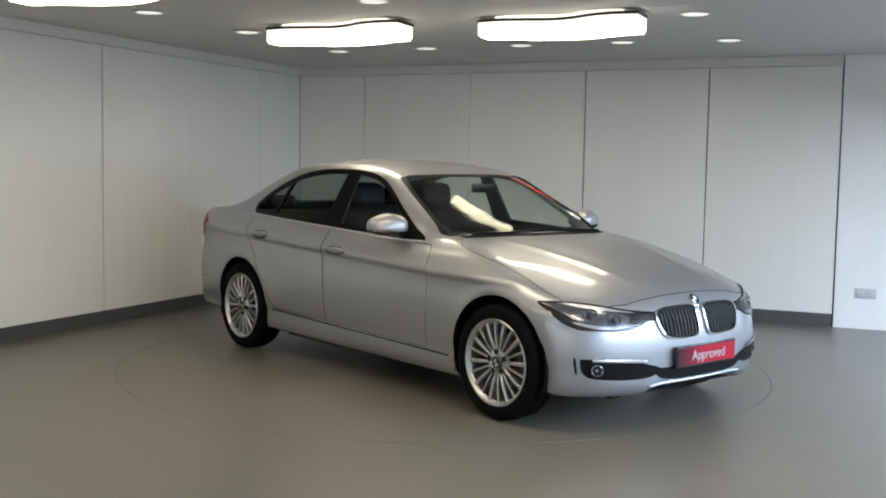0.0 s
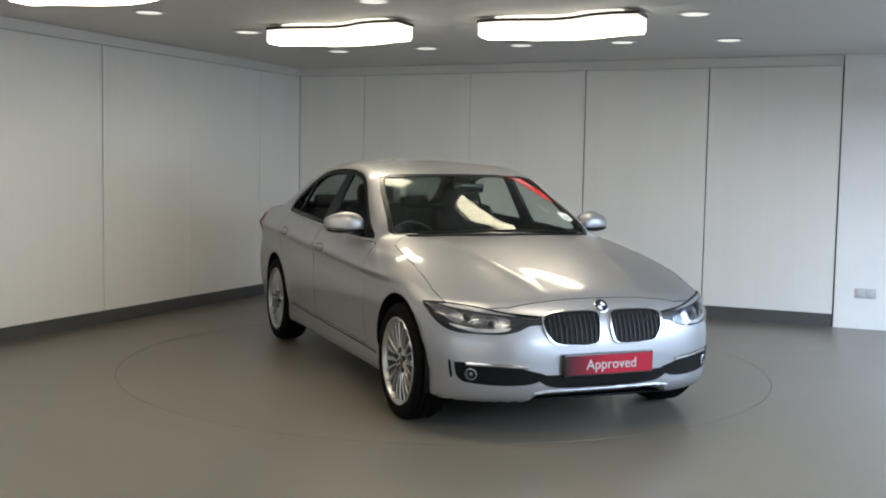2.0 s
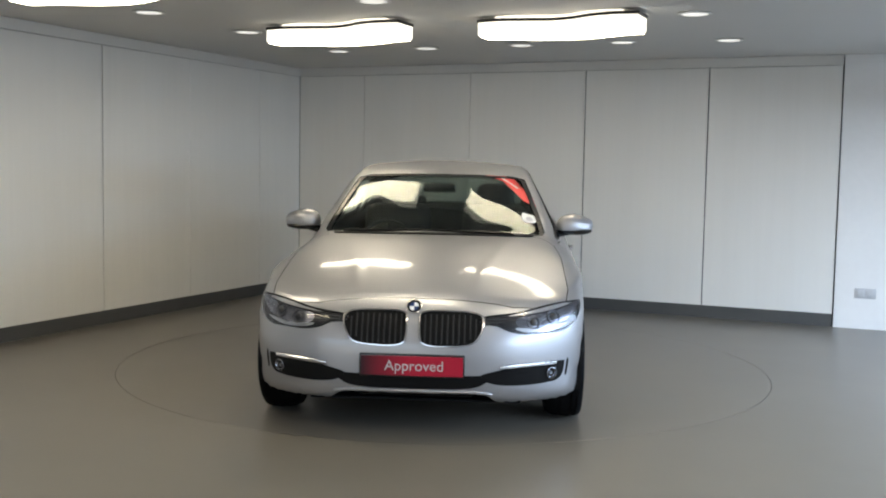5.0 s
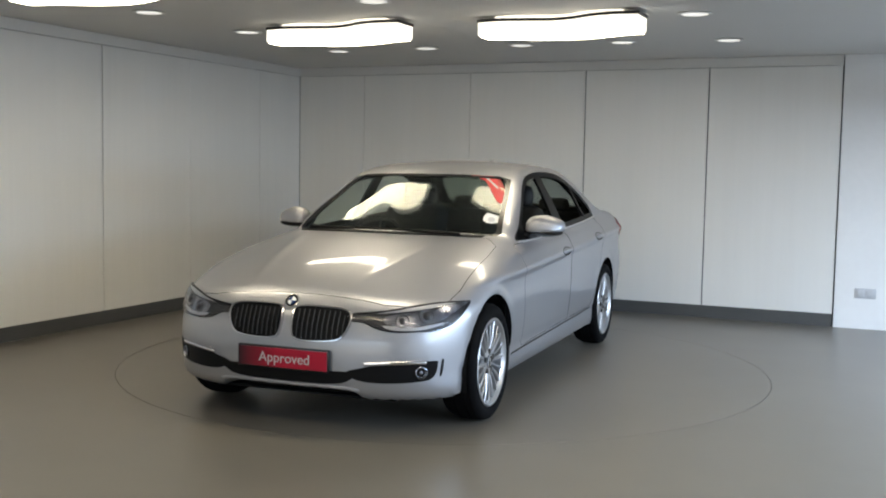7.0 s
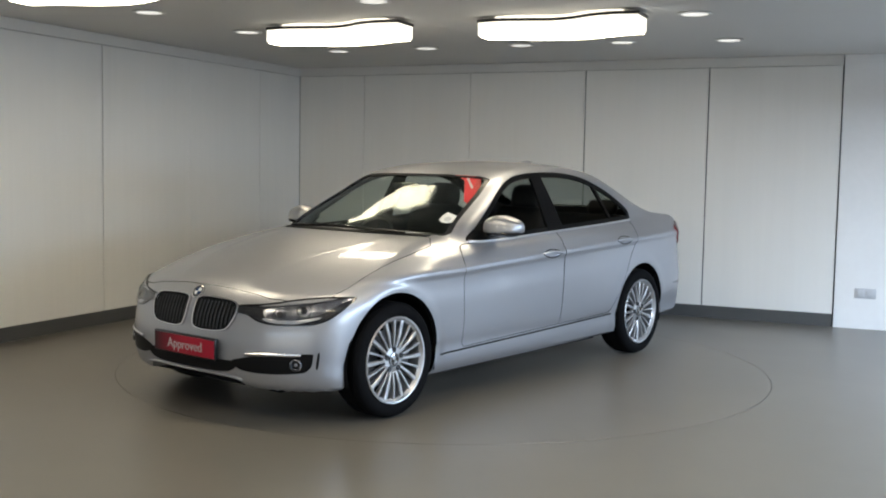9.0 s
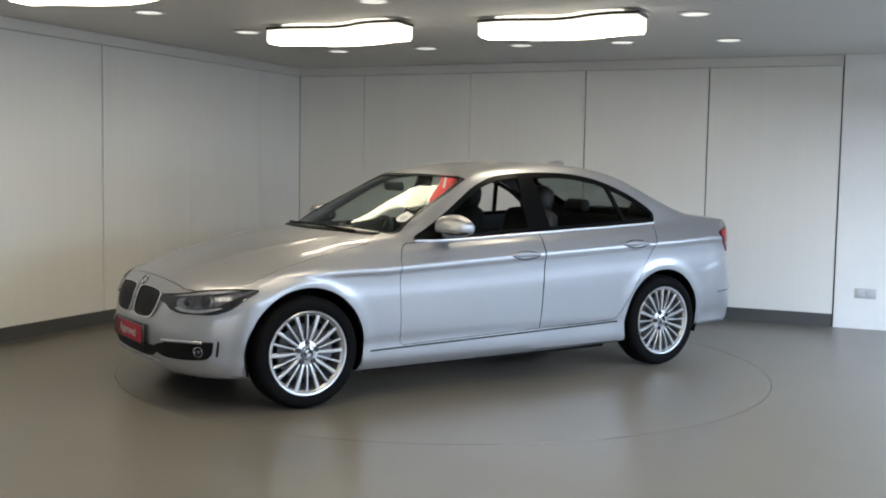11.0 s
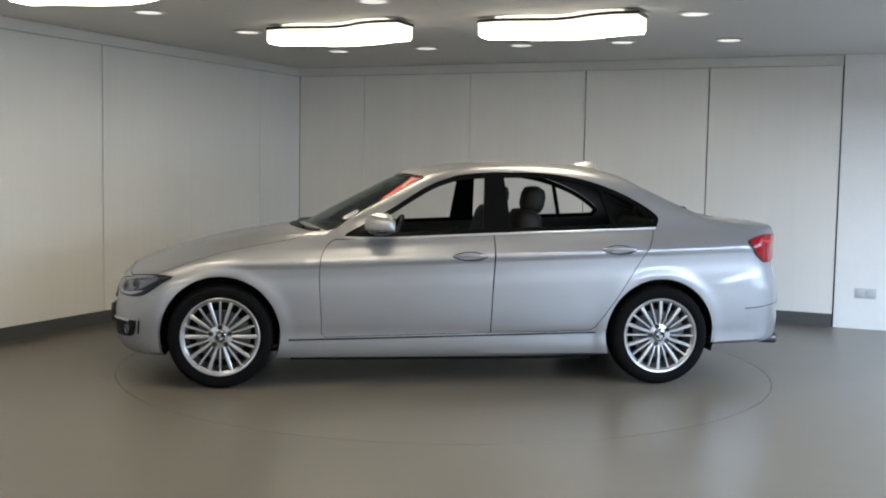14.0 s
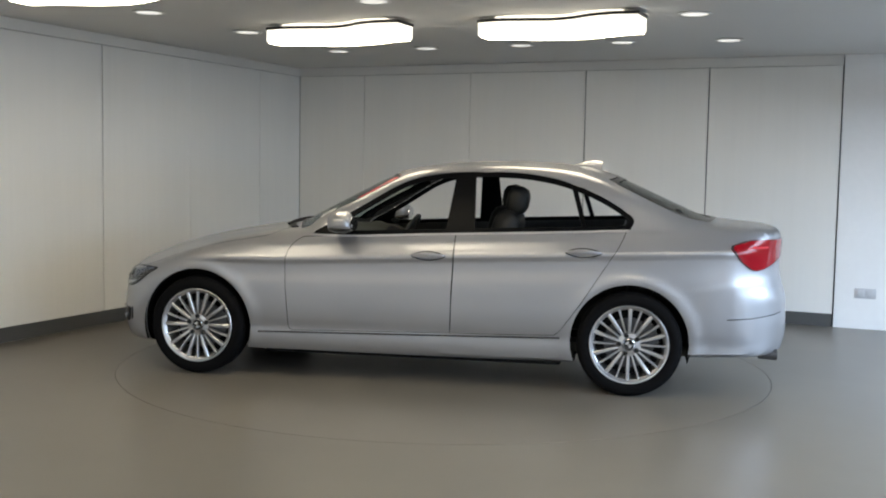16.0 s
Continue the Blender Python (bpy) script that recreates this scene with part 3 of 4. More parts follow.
def build_body():
    me = shell(0.0, -0.035)
    global SURFACE
    full = bmesh.new()
    full.from_mesh(me)
    SURFACE = BVHTree.FromBMesh(full)
    full.free()
    arches = bmesh.new()
    for ax, r in ((AXLE_F, 0.368), (AXLE_R, 0.362)):
        prism([(ax + r * math.cos(2 * math.pi * k / 48), HUB_Z + 0.008 + r * math.sin(2 * math.pi * k / 48)) for k in range(48)], 0.52, 1.2, (0, 2, 1), arches)
    prism(xz(SIDE_WINDOW, 4), 0.40, 1.2, (0, 2, 1), arches)
    me = carve(me, arches)
    me = carve(me, prism(SCREEN, 0.12, 1.3, (1, 2, 0)))
    me = carve(me, prism(BACKLIGHT, -2.02, -1.0, (1, 2, 0)))
    cups = bmesh.new()
    for hx, hz in HANDLES:
        y = max(v.co.y for v in me.vertices if abs(v.co.x - hx) < 0.05 and abs(v.co.z - hz) < 0.05)
        bmesh.ops.create_uvsphere(cups, u_segments=24, v_segments=16, radius=1, matrix=pose(hx, y + 0.004, hz - 0.006) @ Matrix.Diagonal((0.088, 0.024, 0.030, 1)))
    me = carve(me, cups, index=0)
    me = carve(me, groove(xz(FRONT_DOOR, 1), 0.004, 0.6, 1.2, (0, 2, 1)))
    me = carve(me, groove(xz(REAR_DOOR, 1), 0.004, 0.6, 1.2, (0, 2, 1)))
    me = carve(me, groove(BONNET, 0.0036, 0.60, 1.05, (1, 0, 2)))
    for bm in loops(me):
        c = centre_of(bm)
        big = len(bm.faces)
        if big < 30:
            bm.free()
            continue
        xs = [v.co.x for v in bm.verts]
        if max(xs) - min(xs) > 3:
            part("body", mirrored(bm, True), CAR_MATS, car, "silver metallic painted bodyshell", True, 32)
        elif c.x > 0.95 and c.z > 0.6:
            part("bonnet", mirrored(bm, True), CAR_MATS, car, "silver painted bonnet reflecting the ceiling lamps", True, 32)
        else:
            d = part("front_door" if c.x > -0.25 else "rear_door", bm, CAR_MATS, car, "silver painted door", True, 32)
            DOORS.append((d, flipped(d)))


DOORS = []
HANDLES = ((-0.145, 0.832), (-1.115, 0.880))


def build_glass():
    me = shell(-0.010, -0.015)
    side = carve(me.copy(), prism(offset_line(ccw(xz(SIDE_WINDOW, 4)), 0.012), 0.40, 1.2, (0, 2, 1)), "INTERSECT")
    scr = carve(me.copy(), prism(SCREEN[:1] + [(y + 0.014 * (y > 0.4), z + (0.012 if z > 1.3 else -0.008)) for y, z in SCREEN[1:-1]] + SCREEN[-1:], 0.12, 1.3, (1, 2, 0)), "INTERSECT")
    back = carve(me.copy(), prism(BACKLIGHT[:1] + [(y + 0.014 * (y > 0.4), z + (0.012 if z > 1.3 else -0.008)) for y, z in BACKLIGHT[1:-1]] + BACKLIGHT[-1:], -2.02, -1.0, (1, 2, 0)), "INTERSECT")
    made = []
    for name, m, weld, mat in (("side_window", side, False, M_GLASS), ("windscreen", scr, True, M_SCREEN), ("rear_window", back, True, M_PRIVACY)):
        bm = bmesh.new()
        bm.from_mesh(m)
        for f in bm.faces:
            f.material_index = 0
        if weld:
            mirrored(bm, True)
        ob = part(name, bm, mat, car, "clear green-tinted car glass" if mat is not M_PRIVACY else "dark tinted rear glass", True, 30)
        ob.visible_shadow = False
        made.append(ob)
    other = flipped(made[0])
    other.visible_shadow = False


def project(p, d):
    """Where the ray through p along -d first meets the outer skin, and its normal."""
    p, d = Vector(p), Vector(d).normalized()
    side = -1 if p.y < 0 else 1
    p.y, d.y = p.y * side, d.y * side
    hit, n, _, _ = SURFACE.ray_cast(p + d * 1.2, -d)
    if hit is None:
        hit, n, _, _ = SURFACE.find_nearest(p)
    n = n if n.dot(d) > 0 else -n
    return Vector((hit.x, hit.y * side, hit.z)), Vector((n.x, n.y * side, n.z))


def patch(outline, d, lift=0.003, thick=0.004, rings=5, hole=0.0, closed_curve=0):
    """A plate that follows the skin inside an outline of rough 3D points (or a band, with a hole that is a share of it)."""
    pts = spline(outline, closed_curve) if closed_curve else [Vector(p) for p in outline]
    c = sum(pts, Vector()) / len(pts)
    bm = bmesh.new()
    scales = [1 - (1 - hole) * k / rings for k in range(rings + 1)] if hole else [1 - k / rings for k in range(rings)]
    layers = []
    for h in (lift, lift - thick):
        rows = []
        for s in scales:
            row = []
            for p in pts:
                hit, n = project(c + (p - c) * s, d)
                row.append(bm.verts.new(hit + n * h))
            rows.append(row)
        layers.append(rows)
    n = len(pts)
    for rows in layers:
        for a, b in zip(rows, rows[1:]):
            for k in range(n):
                bm.faces.new((a[k], a[(k + 1) % n], b[(k + 1) % n], b[k]))
        if not hole:
            hit, nrm = project(c, d)
            v = bm.verts.new(hit + nrm * (lift if rows is layers[0] else lift - thick))
            for k in range(n):
                bm.faces.new((rows[-1][k], rows[-1][(k + 1) % n], v))
    for r in ([0, -1] if hole else [0]):
        a, b = layers[0][r], layers[1][r]
        for k in range(n):
            bm.faces.new((a[k], b[k], b[(k + 1) % n], a[(k + 1) % n]))
    return bm


def band(outline, d, width, lift=-0.004, thick=0.010):
    """A strip of even width inside an outline in side view, following the skin."""
    line = ccw([tuple(p) for p in outline])
    rings = [line, offset_line(line, -width * 0.5), offset_line(line, -width)]
    bm = bmesh.new()
    layers = []
    for h in (lift, lift - thick):
        rows = []
        for ring in rings:
            row = []
            for x, z in ring:
                hit, n = project((x, 0.8, z), d)
                row.append(bm.verts.new(hit + n * h))
            rows.append(row)
        layers.append(rows)
    n = len(line)
    pairs = [(r[i], r[i + 1]) for r in layers for i in (0, 1)] + [(layers[0][i], layers[1][i]) for i in (0, 2)]
    for a, b in pairs:
        for k in range(n):
            bm.faces.new((a[k], a[(k + 1) % n], b[(k + 1) % n], b[k]))
    return bm


def skin_path(points, d, lift, per=6):
    out = []
    for p in spline(points, per, False):
        hit, n = project(p, d)
        out.append(hit + n * lift)
    return out


def settled(outline, d):
    """The outline with points that stand above the skin let down onto it."""
    out = []
    for p in outline:
        p = Vector(p)
        for _ in range(14):
            hit, _n = project(p, d)
            if (hit - p).length < 0.07:
                break
            p.z -= 0.005
        out.append(p)
    return out


FRONT, LEFT = (1, 0, 0), (0, 1, 0)
CORNER_DIR = (0.72, 0.68, 0.05)


def both(ob):
    return flipped(ob)


def build_face():
    # kidney grilles
    line = [(2.2, 0.045, 0.658), (2.2, 0.19, 0.664), (2.2, 0.315, 0.655), (2.2, 0.358, 0.625), (2.2, 0.345, 0.560), (2.2, 0.30, 0.508), (2.2, 0.19, 0.493), (2.2, 0.075, 0.496), (2.2, 0.035, 0.525), (2.2, 0.028, 0.61)]
    back = part("grille", patch(line, FRONT, 0.002, 0.010, 5, 0, 5), M_RUBBER, car, "black kidney grille with upright slats")
    part("grille_frame", patch(line, FRONT, 0.014, 0.020, 3, 0.948, 5), M_CHROME, back, "chrome grille surround")
    for k in range(10):
        y = 0.060 + 0.0285 * k
        a, _ = project((2.2, y, 0.650 - 0.02 * (k > 8)), FRONT)
        b, _ = project((2.2, y, 0.507 + 0.025 * (k > 7)), FRONT)
        m, _ = project((2.2, y, 0.575), FRONT)
        part("slat", sweep([a + Vector((0.004, 0, 0)), m + Vector((0.007, 0, 0)), b + Vector((0.004, 0, 0))], 0.0045, None, 0.9, 6), M_SLAT, back, "dark metal slat")
    other = both(back)
    for ch in list(back.children):
        f = flipped(ch)
        f.parent = other
    # headlamps
    lamp = [(2.09, 0.370, 0.640), (2.10, 0.365, 0.605), (2.075, 0.425, 0.596), (2.055, 0.475, 0.568), (2.03, 0.56, 0.553), (1.98, 0.66, 0.555), (1.925, 0.75, 0.558), (1.88, 0.810, 0.578), (1.835, 0.845, 0.609), (1.78, 0.868, 0.650), (1.725, 0.882, 0.693),
            (1.80, 0.842, 0.696), (1.88, 0.755, 0.692), (1.95, 0.66, 0.679), (2.02, 0.54, 0.656)]
    lamp = settled(lamp, CORNER_DIR)
    house = part("headlamp", patch(lamp, CORNER_DIR, 0.003, 0.02, 7, 0, 3), M_LAMPBOX, car, "clear headlamp with dark inner housing")
    part("headlamp_rim", patch(lamp, CORNER_DIR, 0.006, 0.008, 2, 0.955, 3), M_BLACK, house, "black lamp surround")
    for y, z, r, x in ((0.60, 0.609, 0.036, 2.0), (0.715, 0.632, 0.040, 1.94)):
        hit, n = project((x, y, z), CORNER_DIR)
        rot = n.to_track_quat("Y", "Z").to_matrix().to_4x4()
        bm = lathe([(r, 0.004), (r * 1.0, 0.010), (r * 0.92, 0.010), (r * 0.88, 0.003), (r * 0.5, 0.001), (r * 0.45, 0.006), (0.001, 0.007)], 24)
        bmesh.ops.transform(bm, matrix=Matrix.Translation(hit) @ rot, verts=bm.verts)
        part("reflector", bm, M_ALLOY_DARK, house, "round dark reflector ring")
        bm = lathe([(r * 0.48, 0.008), (r * 0.44, 0.013), (r * 0.25, 0.0165), (0.001, 0.018)], 20)
        bmesh.ops.transform(bm, matrix=Matrix.Translation(hit) @ rot, verts=bm.verts)
        part("bulb_shield", bm, M_LAMPBOX, house, "dark bulb shield")
    bowl = [(2.03, 0.52, 0.628), (1.98, 0.64, 0.652), (1.91, 0.75, 0.660), (1.885, 0.785, 0.640), (1.90, 0.76, 0.608), (1.97, 0.66, 0.580), (2.03, 0.54, 0.582)]
    part("reflector_bowl", patch(settled(bowl, CORNER_DIR), CORNER_DIR, 0.0045, 0.004, 4, 0, 3), M_REFLECTOR, house, "bright faceted reflector bowl")
    under = [(2.03, 0.50, 0.585), (2.0, 0.60, 0.567), (1.94, 0.70, 0.575), (1.88, 0.78, 0.600), (1.90, 0.76, 0.585), (1.96, 0.66, 0.562), (2.02, 0.54, 0.565)]
    part("lower_strip", patch(under, CORNER_DIR, 0.0055, 0.005, 2, 0, 3), M_BROW, house, "bright lower strip")
    brow = [(2.06, 0.50, 0.644), (1.98, 0.66, 0.674), (1.90, 0.765, 0.690), (1.80, 0.845, 0.697), (1.90, 0.78, 0.678), (1.98, 0.67, 0.660)]
    part("brow", patch(settled(brow, CORNER_DIR), CORNER_DIR, 0.006, 0.006, 3, 0, 3), M_BROW, house, "bright upper trim strip")
    flankstrip = [(1.91, 0.76, 0.662), (1.85, 0.805, 0.682), (1.78, 0.85, 0.690), (1.73, 0.875, 0.693), (1.79, 0.86, 0.674), (1.86, 0.82, 0.638), (1.91, 0.765, 0.604), (1.94, 0.71, 0.612)]
    part("side_reflector", patch(settled(flankstrip, CORNER_DIR), CORNER_DIR, 0.0055, 0.005, 3, 0, 3), M_REFLECTOR, house, "bright side reflector")
    top_edge = settled([(1.725, 0.882, 0.694), (1.80, 0.842, 0.698), (1.88, 0.755, 0.694), (1.95, 0.66, 0.681), (2.02, 0.54, 0.658), (2.08, 0.39, 0.642)], CORNER_DIR)
    part("shadow_gap", sweep(skin_path(top_edge, CORNER_DIR, 0.004), 0.005, None, 0.8, 6), M_RUBBER, house, "black gap along the bonnet edge")
    for z in (0.612, 0.626):
        rod = skin_path([(2.095, 0.375, z), (2.07, 0.43, z + 0.001), (2.05, 0.48, z + 0.002)], CORNER_DIR, 0.006, 4)
        part("trim_bar", sweep(rod, 0.0025, None, 0.8, 6), M_ALLOY_DARK, house, "thin grey trim bar")
    lens = part("lens", patch(lamp, CORNER_DIR, 0.0125, 0.003, 6, 0, 3), M_LENS, house, "clear plastic lens")
    lens.visible_shadow = False
    o = both(house)
    for ch in list(house.children):
        f = flipped(ch)
        f.parent = o
        f.visible_shadow = ch.visible_shadow
    # lower air intakes
    intake = part("lower_intake", patch([(2.2, -0.30, 0.348), (2.2, 0.0, 0.345), (2.2, 0.30, 0.348), (2.2, 0.40, 0.345), (2.2, 0.37, 0.312), (2.2, 0.28, 0.282), (2.2, 0.0, 0.276), (2.2, -0.28, 0.282), (2.2, -0.37, 0.312), (2.2, -0.40, 0.345)], FRONT, 0.003, 0.006, 4, 0, 4), M_RUBBER, car, "black lower air intake")
    pod = part("fog_lamp_recess", patch([(2.1, 0.34, 0.350), (2.1, 0.42, 0.372), (2.05, 0.50, 0.393), (2.0, 0.60, 0.403), (1.95, 0.70, 0.409), (1.9, 0.748, 0.410), (1.9, 0.757, 0.402), (1.9, 0.748, 0.350), (1.92, 0.728, 0.318), (1.95, 0.69, 0.306), (2.05, 0.58, 0.297), (2.1, 0.45, 0.300), (2.1, 0.37, 0.318)], (0.9, 0.43, 0), 0.0035, 0.006, 4, 0, 4), M_RUBBER, car, "black fog lamp recess with chrome strip")
    strip = skin_path([(2.1, 0.44, 0.392), (2.0, 0.58, 0.402), (1.92, 0.70, 0.404)], (0.9, 0.43, 0), 0.008)
    part("chrome_strip", sweep(strip, 0.009, None, 0.6), M_CHROME, pod, "chrome strip")
    hit, n = project((1.95, 0.685, 0.352), (0.9, 0.43, 0))
    bm = lathe([(0.032, 0.0), (0.032, 0.012), (0.028, 0.014), (0.024, 0.004), (0.012, -0.002), (0.010, 0.004), (0.001, 0.005)], 24)
    bmesh.ops.transform(bm, matrix=Matrix.Translation(hit) @ n.to_track_quat("Y", "Z").to_matrix().to_4x4(), verts=bm.verts)
    part("fog_lamp", bm, M_REFLECTOR, pod, "round fog lamp")
    slit = part("bumper_slit", patch([(1.9, 0.778, 0.412), (1.9, 0.792, 0.408), (1.9, 0.780, 0.338), (1.9, 0.764, 0.335)], (0.75, 0.66, 0), 0.003, 0.005, 2, 0, 3), M_RUBBER, car, "narrow black air slit")
    both(slit)
    o = both(pod)
    for ch in list(pod.children):
        f = flipped(ch)
        f.parent = o
    # lower lip: bright edge and dark underside
    lip = skin_path([(2.2, -0.40, 0.250), (2.2, -0.34, 0.261), (2.2, -0.2, 0.265), (2.2, 0.0, 0.265), (2.2, 0.2, 0.265), (2.2, 0.34, 0.261), (2.2, 0.40, 0.250)], FRONT, 0.002, 6)
    for k in (0, -1):
        lip[k] = lip[k] + Vector((-0.028, 0, -0.004))
    part("bumper_lip", sweep(lip, 0.0095, None, 1.3, 10), M_PAINT, car, "silver lower bumper lip")
    part("valance", box((1.60, -0.30, 0.205), (1.975, 0.30, 0.256), 0.012), M_RUBBER, car, "black lower valance under the bumper lip")
    # three black slabs, added to stop light bouncing between underside and floor
    part("undertray", box((-0.98, -0.74, 0.150), (0.98, 0.74, 0.170), 0.008), M_RUBBER, car, "black slab added under the car to block bounced light")
    part("front_undertray", box((1.00, -0.55, 0.176), (1.95, 0.55, 0.190), 0.006), M_RUBBER, car, "black slab added under the nose to block bounced light")
    part("rear_undertray", box((-2.05, -0.52, 0.226), (-1.00, 0.52, 0.240), 0.006), M_RUBBER, car, "black slab added under the tail to block bounced light")
    # badge
    hit, n = project((2.3, 0, 0.925), (1, 0, 1.0))
    rot = Matrix.Translation(hit) @ (n + Vector((0.2, 0, 0))).normalized().to_track_quat("Y", "Z").to_matrix().to_4x4()
    bm = lathe([(0.038, -0.004), (0.038, 0.006), (0.034, 0.008), (0.032, 0.006), (0.001, 0.0065)], 32)
    bmesh.ops.transform(bm, matrix=rot, verts=bm.verts)
    badge = part("badge", bm, M_BLACK, car, "round black and chrome badge")
    bm = lathe([(0.0395, 0.002), (0.0395, 0.008), (0.0355, 0.0095), (0.0355, 0.002)], 32)
    bmesh.ops.transform(bm, matrix=rot, verts=bm.verts)
    part("badge_ring", bm, M_CHROME, badge, "chrome ring")
    for q, mt in ((0, M_BLUE), (1, M_PAPER), (2, M_BLUE), (3, M_PAPER)):
        a = [radians(90 * q + 90 * k / 6) for k in range(7)]
        bm = prism([(0, 0)] + [(0.024 * math.cos(t), 0.024 * math.sin(t)) for t in a], 0.006, 0.0085, (0, 2, 1))
        bmesh.ops.transform(bm, matrix=rot, verts=bm.verts)
        part("badge_field", bm, mt, badge, "", False)
    # dealer plate
    hit, n = project((2.3, 0, 0.39), FRONT)
    plate = part("number_plate", box((hit.x + 0.001, -0.265, 0.340), (hit.x + 0.026, 0.265, 0.456), 0.004), M_BLACK, car, "red and black dealer plate with white lettering")
    part("plate_face", box((hit.x + 0.024, -0.257, 0.349), (hit.x + 0.029, 0.257, 0.447), 0.001), M_RED, plate, "red plate field", False)
    font = bpy.data.curves.new("word", "FONT")
    font.body, font.size, font.extrude, font.align_x, font.align_y = "Approved", 0.074, 0.001, "CENTER", "CENTER"
    tmp = new("word", font)
    me = bpy.data.meshes.new_from_object(tmp.evaluated_get(bpy.context.evaluated_depsgraph_get()))
    bpy.data.objects.remove(tmp)
    me.materials.clear()
    me.materials.append(M_LETTER)
    me.transform(Matrix.Translation((hit.x + 0.0305, 0.012, 0.397)) @ Matrix(((0, 0, 1, 0), (1, 0, 0, 0), (0, 1, 0, 0), (0, 0, 0, 1))))
    w = new("lettering", me)
    w.parent = plate


def build_flanks():
    # bright strip along the window's lower edge and round the frame
    strip = skin_path([(x, 0.82, z) for x, z in ((0.635, 0.938), (0.35, 0.940), (-0.1, 0.961), (-0.6, 0.983), (-1.1, 1.004), (-1.385, 1.018))], LEFT, 0.003)
    a = part("window_strip", sweep(strip, 0.007, None, 0.6), M_ALLOY, car, "bright strip under the side windows")
    both(a)
    both(part("window_frame", band(xz(SIDE_WINDOW, 3), LEFT, 0.030), M_FRAME, car, "black side window frame"))
    # black borders of the windscreen and the rear window
    for name, line, x, d, hole in (("windscreen_border", SCREEN, 0.6, (1, 0, 0), 0.955), ("rear_window_border", BACKLIGHT, -1.5, (-1, 0, 0), 0.90)):
        half = [(y, z) for y, z in line[1:-1]]
        ring = []
        pts = half + [(-y, z) for y, z in half[::-1]]
        for (y0, z0), (y1, z1) in zip(pts, pts[1:] + pts[:1]):
            n = max(1, int(math.hypot(y1 - y0, z1 - z0) / 0.04))
            ring += [(x, y0 + (y1 - y0) * k / n, z0 + (z1 - z0) * k / n) for k in range(n)]
        part(name, patch(ring, d, -0.004, 0.005, 2, hole), M_BLACK, car, "black printed glass border")
    # pillars between the panes
    for name, quad in (("middle_pillar", [(-0.235, 0.972), (-0.425, 0.980), (-0.400, 1.357), (-0.275, 1.353)]), ("rear_pillar_bar", [(-1.105, 1.008), (-1.135, 1.010), (-1.055, 1.277), (-1.020, 1.288)]), ("mirror_triangle", [(0.625, 0.95), (0.46, 0.946), (0.42, 1.068), (0.50, 1.026)])):
        out = []
        for (x0, z0), (x1, z1) in zip(quad, quad[1:] + quad[:1]):
            out += [(x0 + (x1 - x0) * k / 6, 0.75, z0 + (z1 - z0) * k / 6) for k in range(6)]
        both(part(name, patch(out, LEFT, -0.003, 0.018, 3), M_FRAME, car, "black window pillar"))
    # door handles
    for (d, d2), (hx, hz) in zip(sorted(DOORS, key=lambda q: -centre_x(q[0])), HANDLES):
        y_skin = curve_1d([hx - 0.15, hx, hx + 0.15], [project((hx + e, 0.9, hz), LEFT)[0].y for e in (-0.15, 0, 0.15)])
        bm = bmesh.new()
        rows = []
        for k in range(13):
            u = -1 + k / 6
            out = 0.022 * (1 - abs(u) ** 3.5) - 0.002
            w = 0.0135 * (1 - 0.55 * abs(u) ** 2.5)
            zc = hz + 0.006 * (1 - u * u) + 0.003
            rows.append([bm.verts.new((hx + 0.112 * u, y_skin(hx + 0.112 * u) + out + dy, zc + dz)) for dy, dz in ((-0.012, -w), (-0.002, -w), (0.002, -w * 0.4), (0.001, w * 0.7), (-0.003, w), (-0.012, w))])
        for p, q in zip(rows, rows[1:]):
            for i in range(6):
                bm.faces.new((p[i], p[(i + 1) % 6], q[(i + 1) % 6], q[i]))
        bm.faces.new(rows[0][::-1])
        bm.faces.new(rows[-1])
        h = part("door_handle", bm, M_PAINT, d, "silver bow door handle", True, 40)
        # a thin black ring puts in the shade of the gap round the handle
        lens = [(hx + 0.110 * math.cos(t), 0.9, hz + 0.002 + 0.027 * math.sin(t) * (1 - 0.45 * math.cos(t) ** 2)) for t in (2 * math.pi * k / 28 for k in range(29))]
        ring = [sum(project(p, LEFT), Vector()) - project(p, LEFT)[1] * 0.9995 for p in lens]
        g = part("handle_seal", sweep(ring, 0.0028, None, 1.0, 6), M_RUBBER, d, "dark ring that stands for the shadow line round the handle")
        for q in (h, g):
            f = flipped(q)
            f.parent = d2
    # dark line above the sill
    line = skin_path([(0.99, 0.9, 0.300), (0.5, 0.9, 0.310), (-0.3, 0.9, 0.328), (-0.98, 0.9, 0.345)], LEFT, 0.0015)
    both(part("sill_seam", sweep(line, 0.0055, None, 0.5), M_BLACK, car, "dark seam above the sill"))
    # tail lamps
    tail = [(-1.985, 0.86, 0.930), (-2.06, 0.85, 0.962), (-2.16, 0.82, 0.982), (-2.30, 0.75, 0.985), (-2.38, 0.60, 0.98), (-2.39, 0.45, 0.975), (-2.41, 0.42, 0.88), (-2.40, 0.60, 0.86), (-2.32, 0.75, 0.82), (-2.20, 0.83, 0.795), (-2.12, 0.85, 0.815), (-2.04, 0.86, 0.865)]
    t = part("tail_lamp", patch(tail, (-0.72, 0.69, 0), 0.009, 0.016, 9, 0, 3), M_TAIL, car, "red tail lamp")
    part("lamp_rim", patch(tail, (-0.72, 0.69, 0), 0.0105, 0.004, 2, 0.965, 3), M_LAMPBOX, t, "dark red-black lamp edge")
